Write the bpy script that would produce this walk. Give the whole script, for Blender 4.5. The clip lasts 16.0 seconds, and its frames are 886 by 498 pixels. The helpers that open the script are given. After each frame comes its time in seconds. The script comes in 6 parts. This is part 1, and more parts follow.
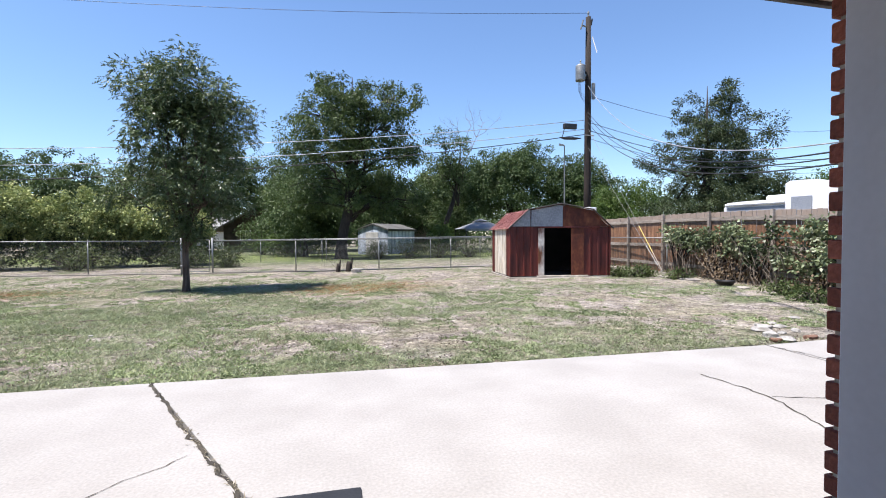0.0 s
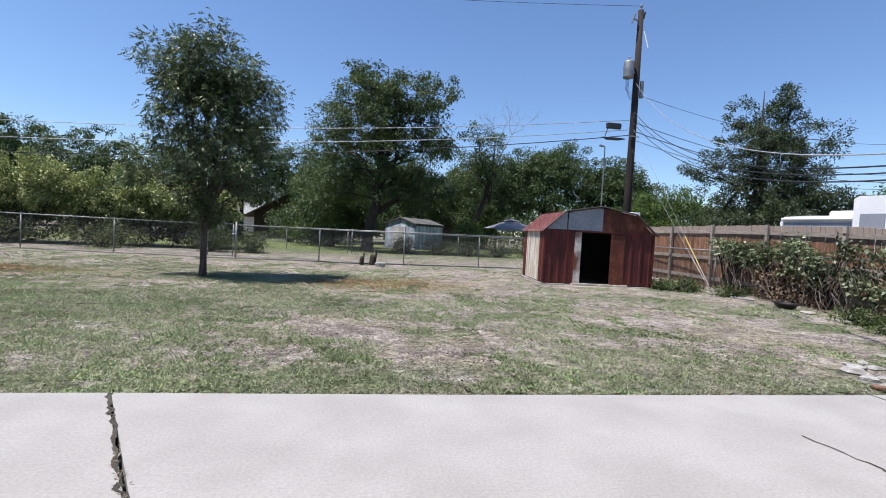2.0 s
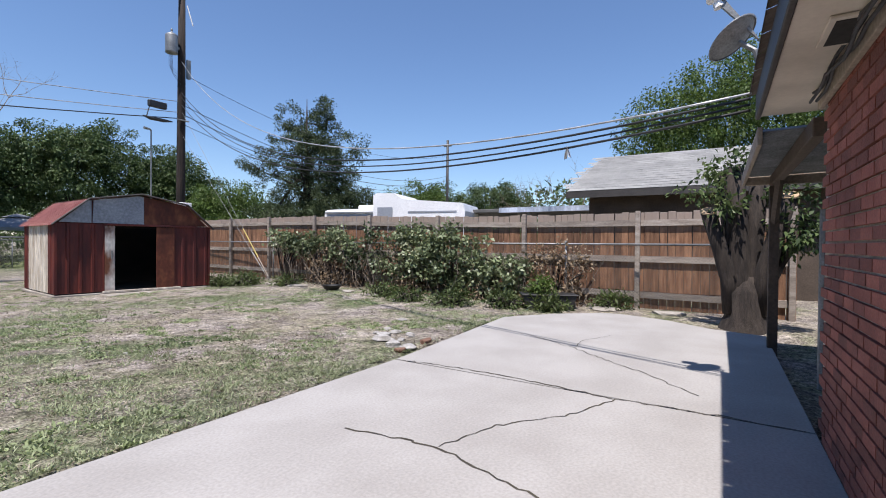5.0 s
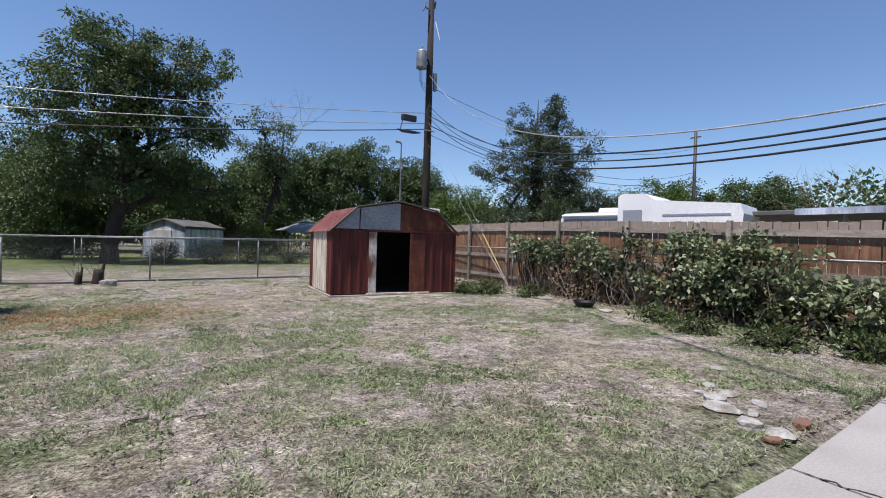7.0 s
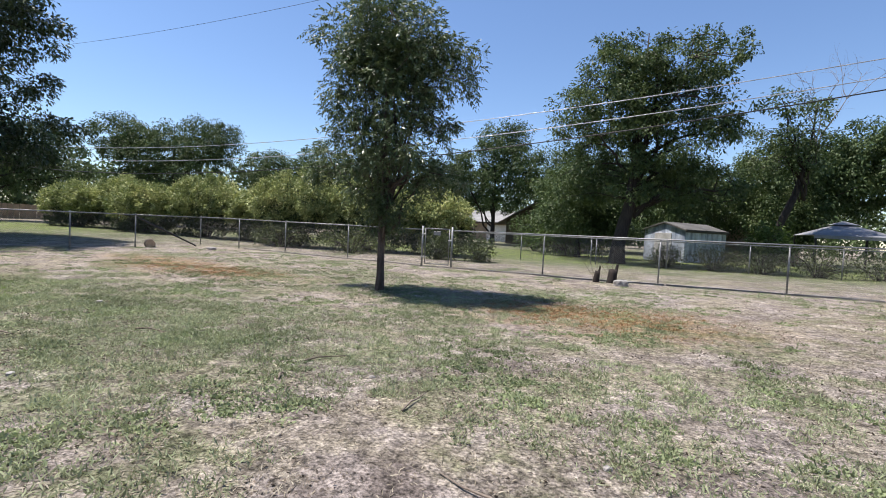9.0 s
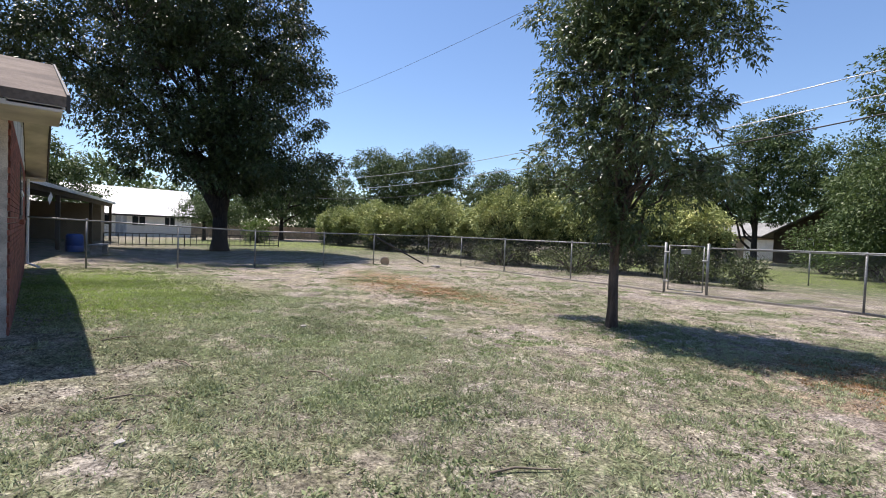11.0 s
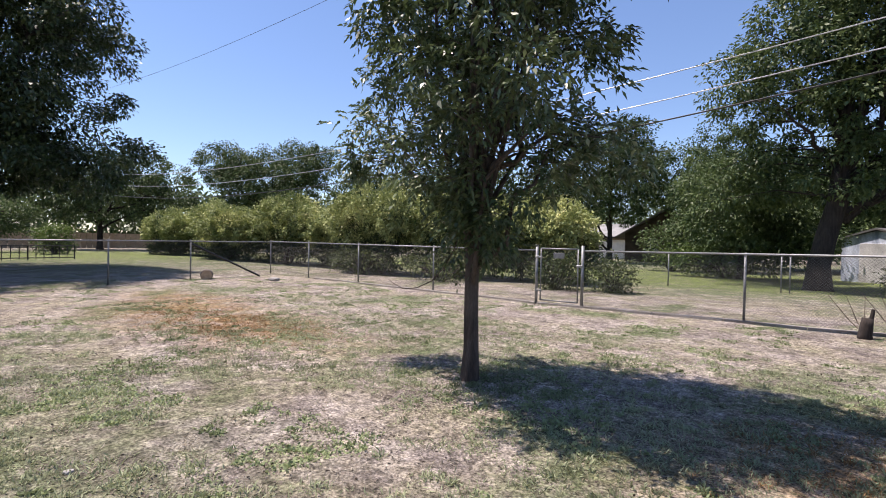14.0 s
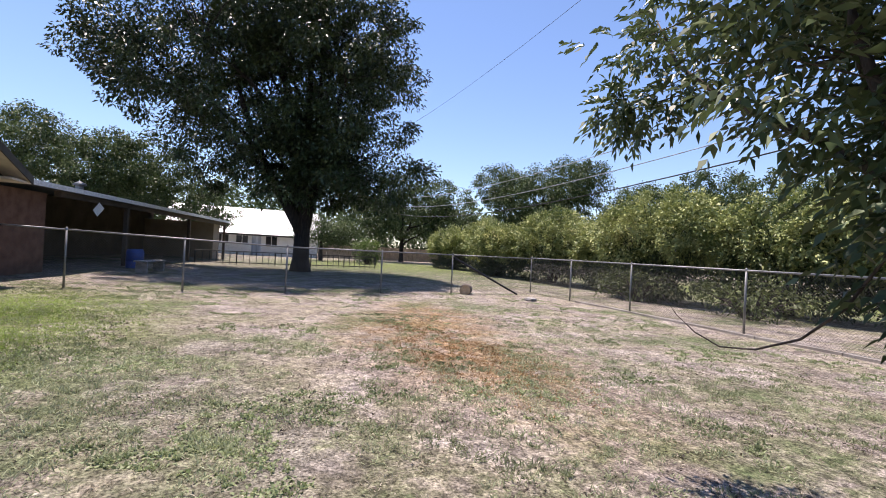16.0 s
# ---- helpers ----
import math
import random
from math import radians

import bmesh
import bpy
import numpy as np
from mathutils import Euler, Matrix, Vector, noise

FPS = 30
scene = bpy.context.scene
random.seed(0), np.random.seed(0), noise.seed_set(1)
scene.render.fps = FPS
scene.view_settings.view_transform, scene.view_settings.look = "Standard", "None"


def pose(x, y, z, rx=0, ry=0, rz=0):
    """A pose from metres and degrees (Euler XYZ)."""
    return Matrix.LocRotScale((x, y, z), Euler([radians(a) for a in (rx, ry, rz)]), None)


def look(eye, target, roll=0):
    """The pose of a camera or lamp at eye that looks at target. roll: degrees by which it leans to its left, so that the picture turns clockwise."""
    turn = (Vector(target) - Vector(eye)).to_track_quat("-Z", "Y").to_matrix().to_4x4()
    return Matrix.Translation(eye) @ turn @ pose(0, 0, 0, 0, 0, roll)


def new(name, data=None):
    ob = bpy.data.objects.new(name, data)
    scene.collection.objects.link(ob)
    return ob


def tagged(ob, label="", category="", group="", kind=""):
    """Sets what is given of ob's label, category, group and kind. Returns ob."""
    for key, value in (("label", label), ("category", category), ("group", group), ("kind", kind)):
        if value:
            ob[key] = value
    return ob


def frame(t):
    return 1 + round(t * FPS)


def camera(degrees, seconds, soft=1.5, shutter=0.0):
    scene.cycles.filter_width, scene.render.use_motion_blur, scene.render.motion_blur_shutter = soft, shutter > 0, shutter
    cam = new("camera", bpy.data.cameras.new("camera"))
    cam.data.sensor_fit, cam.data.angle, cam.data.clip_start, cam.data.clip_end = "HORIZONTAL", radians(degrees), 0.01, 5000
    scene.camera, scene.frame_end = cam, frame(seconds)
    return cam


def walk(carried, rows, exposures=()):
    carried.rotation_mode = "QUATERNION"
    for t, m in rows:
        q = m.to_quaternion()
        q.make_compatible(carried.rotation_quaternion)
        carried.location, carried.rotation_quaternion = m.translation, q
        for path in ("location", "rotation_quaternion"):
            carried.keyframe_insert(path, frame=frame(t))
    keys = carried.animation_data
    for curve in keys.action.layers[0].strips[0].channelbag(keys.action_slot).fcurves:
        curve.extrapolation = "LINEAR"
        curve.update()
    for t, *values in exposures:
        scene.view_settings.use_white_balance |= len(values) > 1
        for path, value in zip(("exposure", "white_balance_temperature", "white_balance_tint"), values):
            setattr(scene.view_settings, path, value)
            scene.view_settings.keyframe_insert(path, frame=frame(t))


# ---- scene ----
cam = camera(87.0, 16.0, 1.0)
PATH = [
    (0, (-0.249, -0.749, 1.292), (0.204, 1.198, 1.237), -0.3),
    (0.5, (-0.208, -0.468, 1.294), (0.264, 1.475, 1.254), 0.4),
    (1, (-0.113, -0.254, 1.294), (0.131, 1.731, 1.259), 1.1),
    (1.5, (-0.048, -0.087, 1.311), (0.256, 1.887, 1.224), 2.4),
    (2, (-0.081, 0.121, 1.298), (0.258, 2.091, 1.228), 3.1),
    (2.5, (-0.059, 0.328, 1.279), (0.378, 2.279, 1.215), 2.9),
    (3, (0.1, 0.546, 1.283), (0.748, 2.438, 1.292), 1.1),
    (3.5, (0.302, 0.614, 1.253), (1.486, 2.225, 1.269), -0.0),
    (4, (0.481, 0.625, 1.174), (2.063, 1.848, 1.183), -0.2),
    (4.2, (0.545, 0.638, 1.155), (2.252, 1.68, 1.135), -0.3),
    (6.3, (1.178, 1.692, 1.275), (2.888, 2.729, 1.247), 1.6),
    (6.5, (1.23, 1.883, 1.282), (2.804, 3.117, 1.266), 1.6),
    (7, (1.305, 2.505, 1.315), (2.405, 4.175, 1.287), 1.6),
    (7.5, (1.285, 3.098, 1.299), (1.844, 5.017, 1.221), 1.5),
    (8, (1.219, 3.634, 1.268), (1.154, 5.63, 1.17), 2.3),
    (8.2, (1.167, 3.817, 1.261), (0.941, 5.801, 1.148), 3.0),
    (8.5, (1.009, 4.1, 1.246), (0.574, 6.048, 1.125), 3.4),
    (9, (0.841, 4.441, 1.235), (0.098, 6.296, 1.145), 2.9),
    (9.5, (0.679, 4.796, 1.221), (-0.226, 6.578, 1.144), 3.2),
    (10, (0.413, 5.209, 1.215), (-0.682, 6.88, 1.135), 2.4),
    (10.2, (0.287, 5.383, 1.217), (-0.913, 6.981, 1.142), 2.5),
    (12.3, (-0.925, 7.419, 1.311), (-2.589, 8.528, 1.261), 0.7),
    (12.5, (-1.003, 7.635, 1.313), (-2.573, 8.874, 1.296), -0.2),
    (13, (-1.16, 8.177, 1.318), (-2.283, 9.831, 1.337), -0.6),
    (13.5, (-1.338, 8.612, 1.312), (-2.216, 10.409, 1.293), -0.2),
    (14, (-1.665, 9.095, 1.297), (-2.786, 10.751, 1.268), 1.2),
    (14.5, (-2.079, 9.578, 1.255), (-3.405, 11.075, 1.247), 1.9),
    (15, (-2.561, 10.067, 1.232), (-4.064, 11.387, 1.246), 2.8),
    (15.5, (-2.983, 10.531, 1.208), (-4.604, 11.702, 1.234), 3.1),
    (16, (-3.4, 10.955, 1.182), (-5.236, 11.748, 1.2), 3.0),
]
walk(cam, [(t, look(e, g, r)) for t, e, g, r in PATH],
     exposures=[(0.0, 0.90, 6450, 14), (0.4, 0.80, 6450, 14), (0.9, 0.63, 6350, 14), (1.5, 0.50, 6300, 14), (2.5, 0.50, 6350, 15), (4.0, 0.52, 6400, 15), (6.3, 0.34, 6420, 16), (7.4, 0.28, 6420, 16), (8.3, 0.52, 6500, 15), (9.0, 0.62, 6650, 15), (10.2, 0.62, 6700, 15), (12.5, 0.76, 6900, 20), (14.5, 0.70, 6880, 23), (16.0, 0.78, 6880, 24)])

# ---- light: a high clear-day sun and the sky ----
SUN_TO = Vector((-0.36, -0.06, 0.93)).normalized()
world = bpy.data.worlds.new("sky")
scene.world = world
world.use_nodes = True
wn = world.node_tree
sky = wn.nodes.new("ShaderNodeTexSky")
sky.sky_type = 'NISHITA'
sky.sun_disc = False
sky.sun_elevation = math.asin(SUN_TO.z)
sky.sun_rotation = math.atan2(SUN_TO.x, SUN_TO.y)
sky.air_density, sky.dust_density, sky.ozone_density = 1.12, 0.08, 7.0
sky.altitude = 300
wn.links.new(sky.outputs[0], wn.nodes["Background"].inputs[0])
wn.nodes["Background"].inputs[1].default_value = 0.11
sun = new("sun", bpy.data.lights.new("sun", 'SUN'))
sun.data.energy, sun.data.angle, sun.data.color = 5.0, radians(0.55), (1.0, 0.96, 0.9)
sun.matrix_world = look(SUN_TO * 60, (0, 0, 0))


# ---- materials ----
TONE = 0.69  # overall reflectance of the duller surfaces


def tone(c, k=TONE):
    return tuple(v * k for v in c) if sum(c) < 1.75 else c


def mat(name, c1, c2, scale=3.0, rough=0.85, fine=40.0, bump=0.3, metal=0.0, island=False, c3=None, obrand=0.0, stretch=None, grain=0.28):
    """Two-scale procedural surface: broad stains between c1 and c2, fine grain, fine relief."""
    c1, c2, c3 = tone(c1), tone(c2), tone(c3) if c3 else None
    m = bpy.data.materials.new(name)
    m.use_nodes = True
    n, l = m.node_tree.nodes, m.node_tree.links
    bsdf = n["Principled BSDF"]
    geo = n.new("ShaderNodeNewGeometry")
    pos = geo.outputs["Position"]
    if stretch:
        mp = n.new("ShaderNodeMapping")
        mp.inputs["Scale"].default_value = stretch
        l.new(pos, mp.inputs[0])
        pos = mp.outputs[0]
    a, b = n.new("ShaderNodeTexNoise"), n.new("ShaderNodeTexNoise")
    a.inputs["Scale"].default_value, b.inputs["Scale"].default_value = scale, fine
    a.inputs["Detail"].default_value, b.inputs["Detail"].default_value = 6, 4
    l.new(pos, a.inputs[0]); l.new(pos, b.inputs[0])
    ramp = n.new("ShaderNodeValToRGB")
    ramp.color_ramp.elements[0].position, ramp.color_ramp.elements[1].position = 0.35, 0.65
    ramp.color_ramp.elements[0].color, ramp.color_ramp.elements[1].color = (*c1, 1), (*c2, 1)
    if c3:
        e = ramp.color_ramp.elements.new(0.5)
        e.color = (*c3, 1)
    l.new(a.outputs[0], ramp.inputs[0])
    hsv = n.new("ShaderNodeHueSaturation")
    l.new(ramp.outputs[0], hsv.inputs["Color"])
    mr = n.new("ShaderNodeMapRange")
    mr.inputs[1].default_value, mr.inputs[2].default_value, mr.inputs[3].default_value, mr.inputs[4].default_value = 0.25, 0.75, 1 - grain, 1 + grain
    l.new(b.outputs[0], mr.inputs[0])
    out = mr.outputs[0]
    if island or obrand:
        src = geo.outputs["Random Per Island"]
        if obrand:
            src = n.new("ShaderNodeObjectInfo").outputs["Random"]
        r2 = n.new("ShaderNodeMapRange")
        k = obrand or (0.35 if island is True else island)
        r2.inputs[3].default_value, r2.inputs[4].default_value = 1 - k, 1 + k
        l.new(src, r2.inputs[0])
        mul = n.new("ShaderNodeMath")
        mul.operation = 'MULTIPLY'
        l.new(out, mul.inputs[0]); l.new(r2.outputs[0], mul.inputs[1])
        out = mul.outputs[0]
    l.new(out, hsv.inputs["Value"])
    l.new(hsv.outputs[0], bsdf.inputs["Base Color"])
    bsdf.inputs["Roughness"].default_value, bsdf.inputs["Metallic"].default_value = rough, metal
    if bump:
        bp = n.new("ShaderNodeBump")
        bp.inputs["Strength"].default_value, bp.inputs["Distance"].default_value = bump, 0.01
        l.new(b.outputs[0], bp.inputs["Height"])
        l.new(bp.outputs[0], bsdf.inputs["Normal"])
    return m


def leaf_mat(name, dark, light, tip=None, gloss=0.45, trans=0.28, k=0.60, spec=0.28):
    dark, light, tip = tone(dark, k), tone(light, k), tone(tip, k) if tip else None
    m = bpy.data.materials.new(name)
    m.use_nodes = True
    n, l = m.node_tree.nodes, m.node_tree.links
    bsdf, outn = n["Principled BSDF"], n["Material Output"]
    geo = n.new("ShaderNodeNewGeometry")
    big = n.new("ShaderNodeTexNoise")
    big.inputs["Scale"].default_value = 0.6
    l.new(geo.outputs["Position"], big.inputs[0])
    add = n.new("ShaderNodeMath")
    add.operation = 'MULTIPLY_ADD'
    add.inputs[1].default_value = 0.55
    l.new(geo.outputs["Random Per Island"], add.inputs[0])
    sub = n.new("ShaderNodeMath")
    sub.operation = 'MULTIPLY_ADD'
    sub.inputs[1].default_value, sub.inputs[2].default_value = 1.4, -0.45
    l.new(big.outputs[0], sub.inputs[0])
    l.new(sub.outputs[0], add.inputs[2])
    ramp = n.new("ShaderNodeValToRGB")
    ramp.color_ramp.elements[0].color, ramp.color_ramp.elements[1].color = (*dark, 1), (*light, 1)
    ramp.color_ramp.elements[0].position, ramp.color_ramp.elements[1].position = 0.1, 0.85
    if tip:
        e = ramp.color_ramp.elements.new(1.0)
        e.color = (*tip, 1)
    l.new(add.outputs[0], ramp.inputs[0])
    l.new(ramp.outputs[0], bsdf.inputs["Base Color"])
    bsdf.inputs["Roughness"].default_value = gloss
    bsdf.inputs["Specular IOR Level"].default_value = spec
    tr = n.new("ShaderNodeBsdfTranslucent")
    l.new(ramp.outputs[0], tr.inputs[0])
    mx = n.new("ShaderNodeMixShader")
    mx.inputs[0].default_value = trans
    l.new(bsdf.outputs[0], mx.inputs[1]); l.new(tr.outputs[0], mx.inputs[2])
    l.new(mx.outputs[0], outn.inputs[0])
    return m


def ground_mat():
    """Dry mown lawn: grey-tan soil, straw thatch, green runs, and a few scorched orange patches."""
    m = bpy.data.materials.new("dry_lawn")
    m.use_nodes = True
    n, l = m.node_tree.nodes, m.node_tree.links
    bsdf = n["Principled BSDF"]
    pos = n.new("ShaderNodeNewGeometry").outputs["Position"]

    def tex(scale, detail=5, rough=0.6):
        t = n.new("ShaderNodeTexNoise")
        t.inputs["Scale"].default_value, t.inputs["Detail"].default_value, t.inputs["Roughness"].default_value = scale, detail, rough
        l.new(pos, t.inputs[0])
        return t.outputs[0]

    def rng(src, lo, hi, a=0.0, b=1.0):
        r = n.new("ShaderNodeMapRange")
        for i, v in enumerate((lo, hi, a, b)):
            r.inputs[i + 1].default_value = v
        l.new(src, r.inputs[0])
        return r.outputs[0]

    def mix(f, c1, c2):
        x = n.new("ShaderNodeMix")
        x.data_type = 'RGBA'
        if isinstance(f, float):
            x.inputs[0].default_value = f
        else:
            l.new(f, x.inputs[0])
        for i, c in ((6, c1), (7, c2)):
            if isinstance(c, tuple):
                x.inputs[i].default_value = (*c, 1)
            else:
                l.new(c, x.inputs[i])
        return x.outputs[2]

    def times(a, b):
        x = n.new("ShaderNodeMath")
        x.operation = 'MULTIPLY'
        l.new(a, x.inputs[0]); l.new(b, x.inputs[1])
        return x.outputs[0]

    def near(x, y, r0, r1, sx=1.0):
        mp = n.new("ShaderNodeMapping")
        mp.inputs["Location"].default_value = (-x * sx, -y, 0)
        mp.inputs["Scale"].default_value = (sx, 1, 0)
        l.new(pos, mp.inputs[0])
        d = n.new("ShaderNodeVectorMath")
        d.operation = 'LENGTH'
        l.new(mp.outputs[0], d.inputs[0])
        return rng(d.outputs["Value"], r0, r1, 1.0, 0.0)

    soil = mix(rng(tex(1.3), 0.35, 0.65), (0.21, 0.178, 0.157), (0.38, 0.337, 0.30))
    straw = mix(rng(tex(30, 3), 0.3, 0.7), (0.23, 0.205, 0.14), (0.41, 0.365, 0.27))
    green = mix(rng(tex(18, 3), 0.3, 0.7), (0.075, 0.10, 0.048), (0.175, 0.20, 0.105))
    col = mix(rng(tex(0.9, 8, 0.75), 0.42, 0.60), soil, straw)
    gmask = rng(tex(0.45, 8, 0.75), 0.50, 0.62)
    col = mix(gmask, col, green)
    wide = rng(tex(2.2, 6, 0.7), 0.34, 0.56)
    for x, y, r0, r1, s in ((-6.8, 8.4, 1.2, 3.8, 0.62), (-34.0, 22.0, 8.0, 16.0, 1.0), (-2.0, 34.0, 5.0, 10.0, 0.25), (3.0, 48.0, 12.0, 26.0, 0.6), (0.0, 4.1, 0.3, 0.8, 0.12)):
        col = mix(times(near(x, y, r0, r1, s), wide), col, green)
    lush = mix(rng(tex(14, 3), 0.3, 0.7), (0.11, 0.15, 0.04), (0.22, 0.27, 0.085))
    col = mix(times(near(-12.5, 7.2, 0.8, 3.6, 0.6), wide), col, lush)
    for x, y, r0, r1, s in ((-40.0, 22.0, 5.0, 11.0, 0.8), (-3.0, 36.0, 4.0, 9.0, 0.2)):
        col = mix(times(near(x, y, r0, r1, s), wide), col, lush)
    orange = mix(rng(tex(9, 4), 0.3, 0.7), (0.21, 0.125, 0.06), (0.34, 0.23, 0.125))
    for x, y, r0, r1, s in ((0.35, 13.1, 0.5, 2.5, 0.75), (-9.9, 13.9, 0.2, 2.0, 0.45), (-13.2, 15.0, 0.2, 1.6, 0.5), (-0.6, 13.3, 0.1, 1.2, 0.8)):
        col = mix(times(near(x, y, r0, r1, s), wide), col, orange)
    speck = times(rng(tex(45, 3), 0.32, 0.68, 0.30, 1.55), times(rng(tex(12, 4, 0.7), 0.34, 0.66, 0.40, 1.42), rng(tex(2.6, 4, 0.7), 0.34, 0.66, 0.86, 1.28)))
    hsv = n.new("ShaderNodeHueSaturation")
    l.new(col, hsv.inputs["Color"]); l.new(speck, hsv.inputs["Value"])
    l.new(hsv.outputs[0], bsdf.inputs["Base Color"])
    bsdf.inputs["Roughness"].default_value = 0.95
    bsdf.inputs["Specular IOR Level"].default_value = 0.1
    bp = n.new("ShaderNodeBump")
    bp.inputs["Strength"].default_value, bp.inputs["Distance"].default_value = 1.0, 0.05
    l.new(tex(24, 5, 0.7), bp.inputs["Height"])
    l.new(bp.outputs[0], bsdf.inputs["Normal"])
    return m


M_GROUND = ground_mat()
M_SLAB = mat("worn_concrete", (0.42, 0.397, 0.371), (0.492, 0.470, 0.443), 1.6, 0.9, 55, 0.06, c3=(0.455, 0.433, 0.406), grain=0.14)
M_STRIP = mat("old_concrete", (0.36, 0.32, 0.27), (0.52, 0.48, 0.42), 2.0, 0.95, 40, 0.4)
M_CRACK = mat("crack_dirt", (0.05, 0.042, 0.034), (0.10, 0.085, 0.06), 8, 0.95, 60, 0.3)
M_BRICK = mat("red_brick", (0.30, 0.085, 0.052), (0.43, 0.135, 0.085), 5, 0.85, 70, 0.45, obrand=0.28)
M_BRICKJ = mat("red_brick_far", (0.29, 0.085, 0.055), (0.42, 0.135, 0.09), 5, 0.85, 70, 0.4, island=True)
M_MORTAR = mat("mortar", (0.52, 0.45, 0.38), (0.66, 0.59, 0.51), 6, 0.95, 80, 0.3)
M_WHITE = mat("white_paint", (0.72, 0.72, 0.72), (0.82, 0.82, 0.81), 2, 0.5, 50, 0.05)
M_FRAME = mat("grey_white_door_frame", (0.62, 0.63, 0.68), (0.68, 0.69, 0.74), 2, 0.5, 50, 0.0, grain=0.03)
M_CREAM = mat("cream_soffit_paint", (0.62, 0.54, 0.43), (0.70, 0.62, 0.51), 1.5, 0.7, 40, 0.04, grain=0.05)
M_SIDING = mat("pale_siding_paint", (0.55, 0.54, 0.52), (0.68, 0.67, 0.65), 1.2, 0.7, 40, 0.1)
M_FASCIA = mat("dark_fascia_paint", (0.045, 0.04, 0.035), (0.09, 0.08, 0.07), 2, 0.6, 40, 0.1)
M_SHINGLE = mat("brown_shingle", (0.13, 0.10, 0.08), (0.24, 0.19, 0.15), 1.5, 0.95, 25, 0.6, island=True)
M_GREYROOF = mat("grey_shingle", (0.30, 0.30, 0.29), (0.42, 0.42, 0.40), 1.2, 0.95, 25, 0.4, island=0.10)
M_DARKROOF = mat("dark_shingle", (0.10, 0.10, 0.095), (0.18, 0.175, 0.165), 1.2, 0.95, 25, 0.5, island=True)
M_WHITEROOF = mat("white_metal_roof", (0.72, 0.73, 0.74), (0.82, 0.82, 0.82), 0.6, 0.45, 20, 0.05)
M_GALV = mat("galvanised_steel", (0.26, 0.27, 0.27), (0.40, 0.41, 0.41), 4, 0.55, 60, 0.1, metal=0.6)
M_LINK = mat("weathered_chain_link", (0.10, 0.10, 0.095), (0.18, 0.18, 0.17), 4, 0.6, 60, 0.0, metal=0.4)
M_BLACKIRON = mat("black_iron", (0.015, 0.015, 0.015), (0.035, 0.033, 0.03), 4, 0.5, 60, 0.1, metal=0.3)
M_RED = mat("rusted_red_sheet", (0.085, 0.011, 0.008), (0.20, 0.032, 0.019), 2.2, 0.62, 14, 0.15, c3=(0.125, 0.016, 0.010), stretch=(1.5, 1.5, 0.35))
M_RUST = mat("orange_rust_sheet", (0.10, 0.026, 0.013), (0.31, 0.10, 0.042), 2.6, 0.8, 16, 0.25, c3=(0.16, 0.04, 0.018), stretch=(1, 1, 0.6))
M_REDROOF = mat("faded_red_roof", (0.22, 0.055, 0.045), (0.36, 0.14, 0.115), 1.8, 0.6, 12, 0.15, stretch=(0.6, 2, 1))
M_PALESHEET = mat("bleached_sheet", (0.52, 0.44, 0.34), (0.70, 0.65, 0.56), 2.5, 0.6, 14, 0.15, stretch=(2, 2, 0.3))
M_GREYSHEET = mat("bare_grey_sheet", (0.34, 0.35, 0.38), (0.50, 0.51, 0.54), 1.6, 0.5, 20, 0.1, metal=0.2)
M_RUSTWHITE = mat("rust_streaked_white_sheet", (0.22, 0.075, 0.03), (0.66, 0.63, 0.57), 3.2, 0.6, 14, 0.15, stretch=(1, 1, 0.6))
# near-black: shade inside the shed and behind the vent is put into this colour
M_DARK = mat("painted_interior_shade", (0.02, 0.017, 0.015), (0.04, 0.035, 0.03), 2, 0.9, 30, 0.1)
M_POLE = mat("creosote_pole", (0.014, 0.010, 0.008), (0.042, 0.027, 0.020), 3, 0.9, 40, 0.5, stretch=(6, 6, 0.5))
M_BOARD = mat("cedar_board", (0.20, 0.095, 0.05), (0.38, 0.20, 0.11), 3, 0.88, 30, 0.4, obrand=0.35, stretch=(6, 6, 0.7))
def weather_tops(m, grey, z0=0.80, z1=0.90):
    """Boards silvered where they stand clear of the top rail."""
    n, l = m.node_tree.nodes, m.node_tree.links
    tc = n.new("ShaderNodeTexCoord")
    sp = n.new("ShaderNodeSeparateXYZ")
    l.new(tc.outputs["Object"], sp.inputs[0])
    r = n.new("ShaderNodeMapRange")
    r.inputs[1].default_value, r.inputs[2].default_value, r.inputs[4].default_value = z0, z1, 0.85
    l.new(sp.outputs[2], r.inputs[0])
    x = n.new("ShaderNodeMix")
    x.data_type = 'RGBA'
    bsdf = n["Principled BSDF"]
    old = bsdf.inputs["Base Color"].links[0].from_socket
    l.new(r.outputs[0], x.inputs[0]); l.new(old, x.inputs[6])
    x.inputs[7].default_value = (*grey, 1)
    l.new(x.outputs[2], bsdf.inputs["Base Color"])


weather_tops(M_BOARD, (0.30, 0.25, 0.21))
M_RAIL = mat("weathered_rail", (0.34, 0.28, 0.23), (0.52, 0.45, 0.38), 3, 0.9, 30, 0.4, obrand=0.15, stretch=(5, 0.7, 5))
M_BARK = mat("grey_bark", (0.085, 0.062, 0.048), (0.19, 0.15, 0.12), 5, 0.95, 30, 0.9, stretch=(3, 3, 0.6))
M_BARKD = mat("dark_bark", (0.028, 0.021, 0.017), (0.065, 0.050, 0.040), 5, 0.95, 26, 0.9, stretch=(3, 3, 0.6))
M_CUT = mat("fresh_cut_wood", (0.55, 0.38, 0.22), (0.70, 0.52, 0.33), 8, 0.8, 40, 0.2)
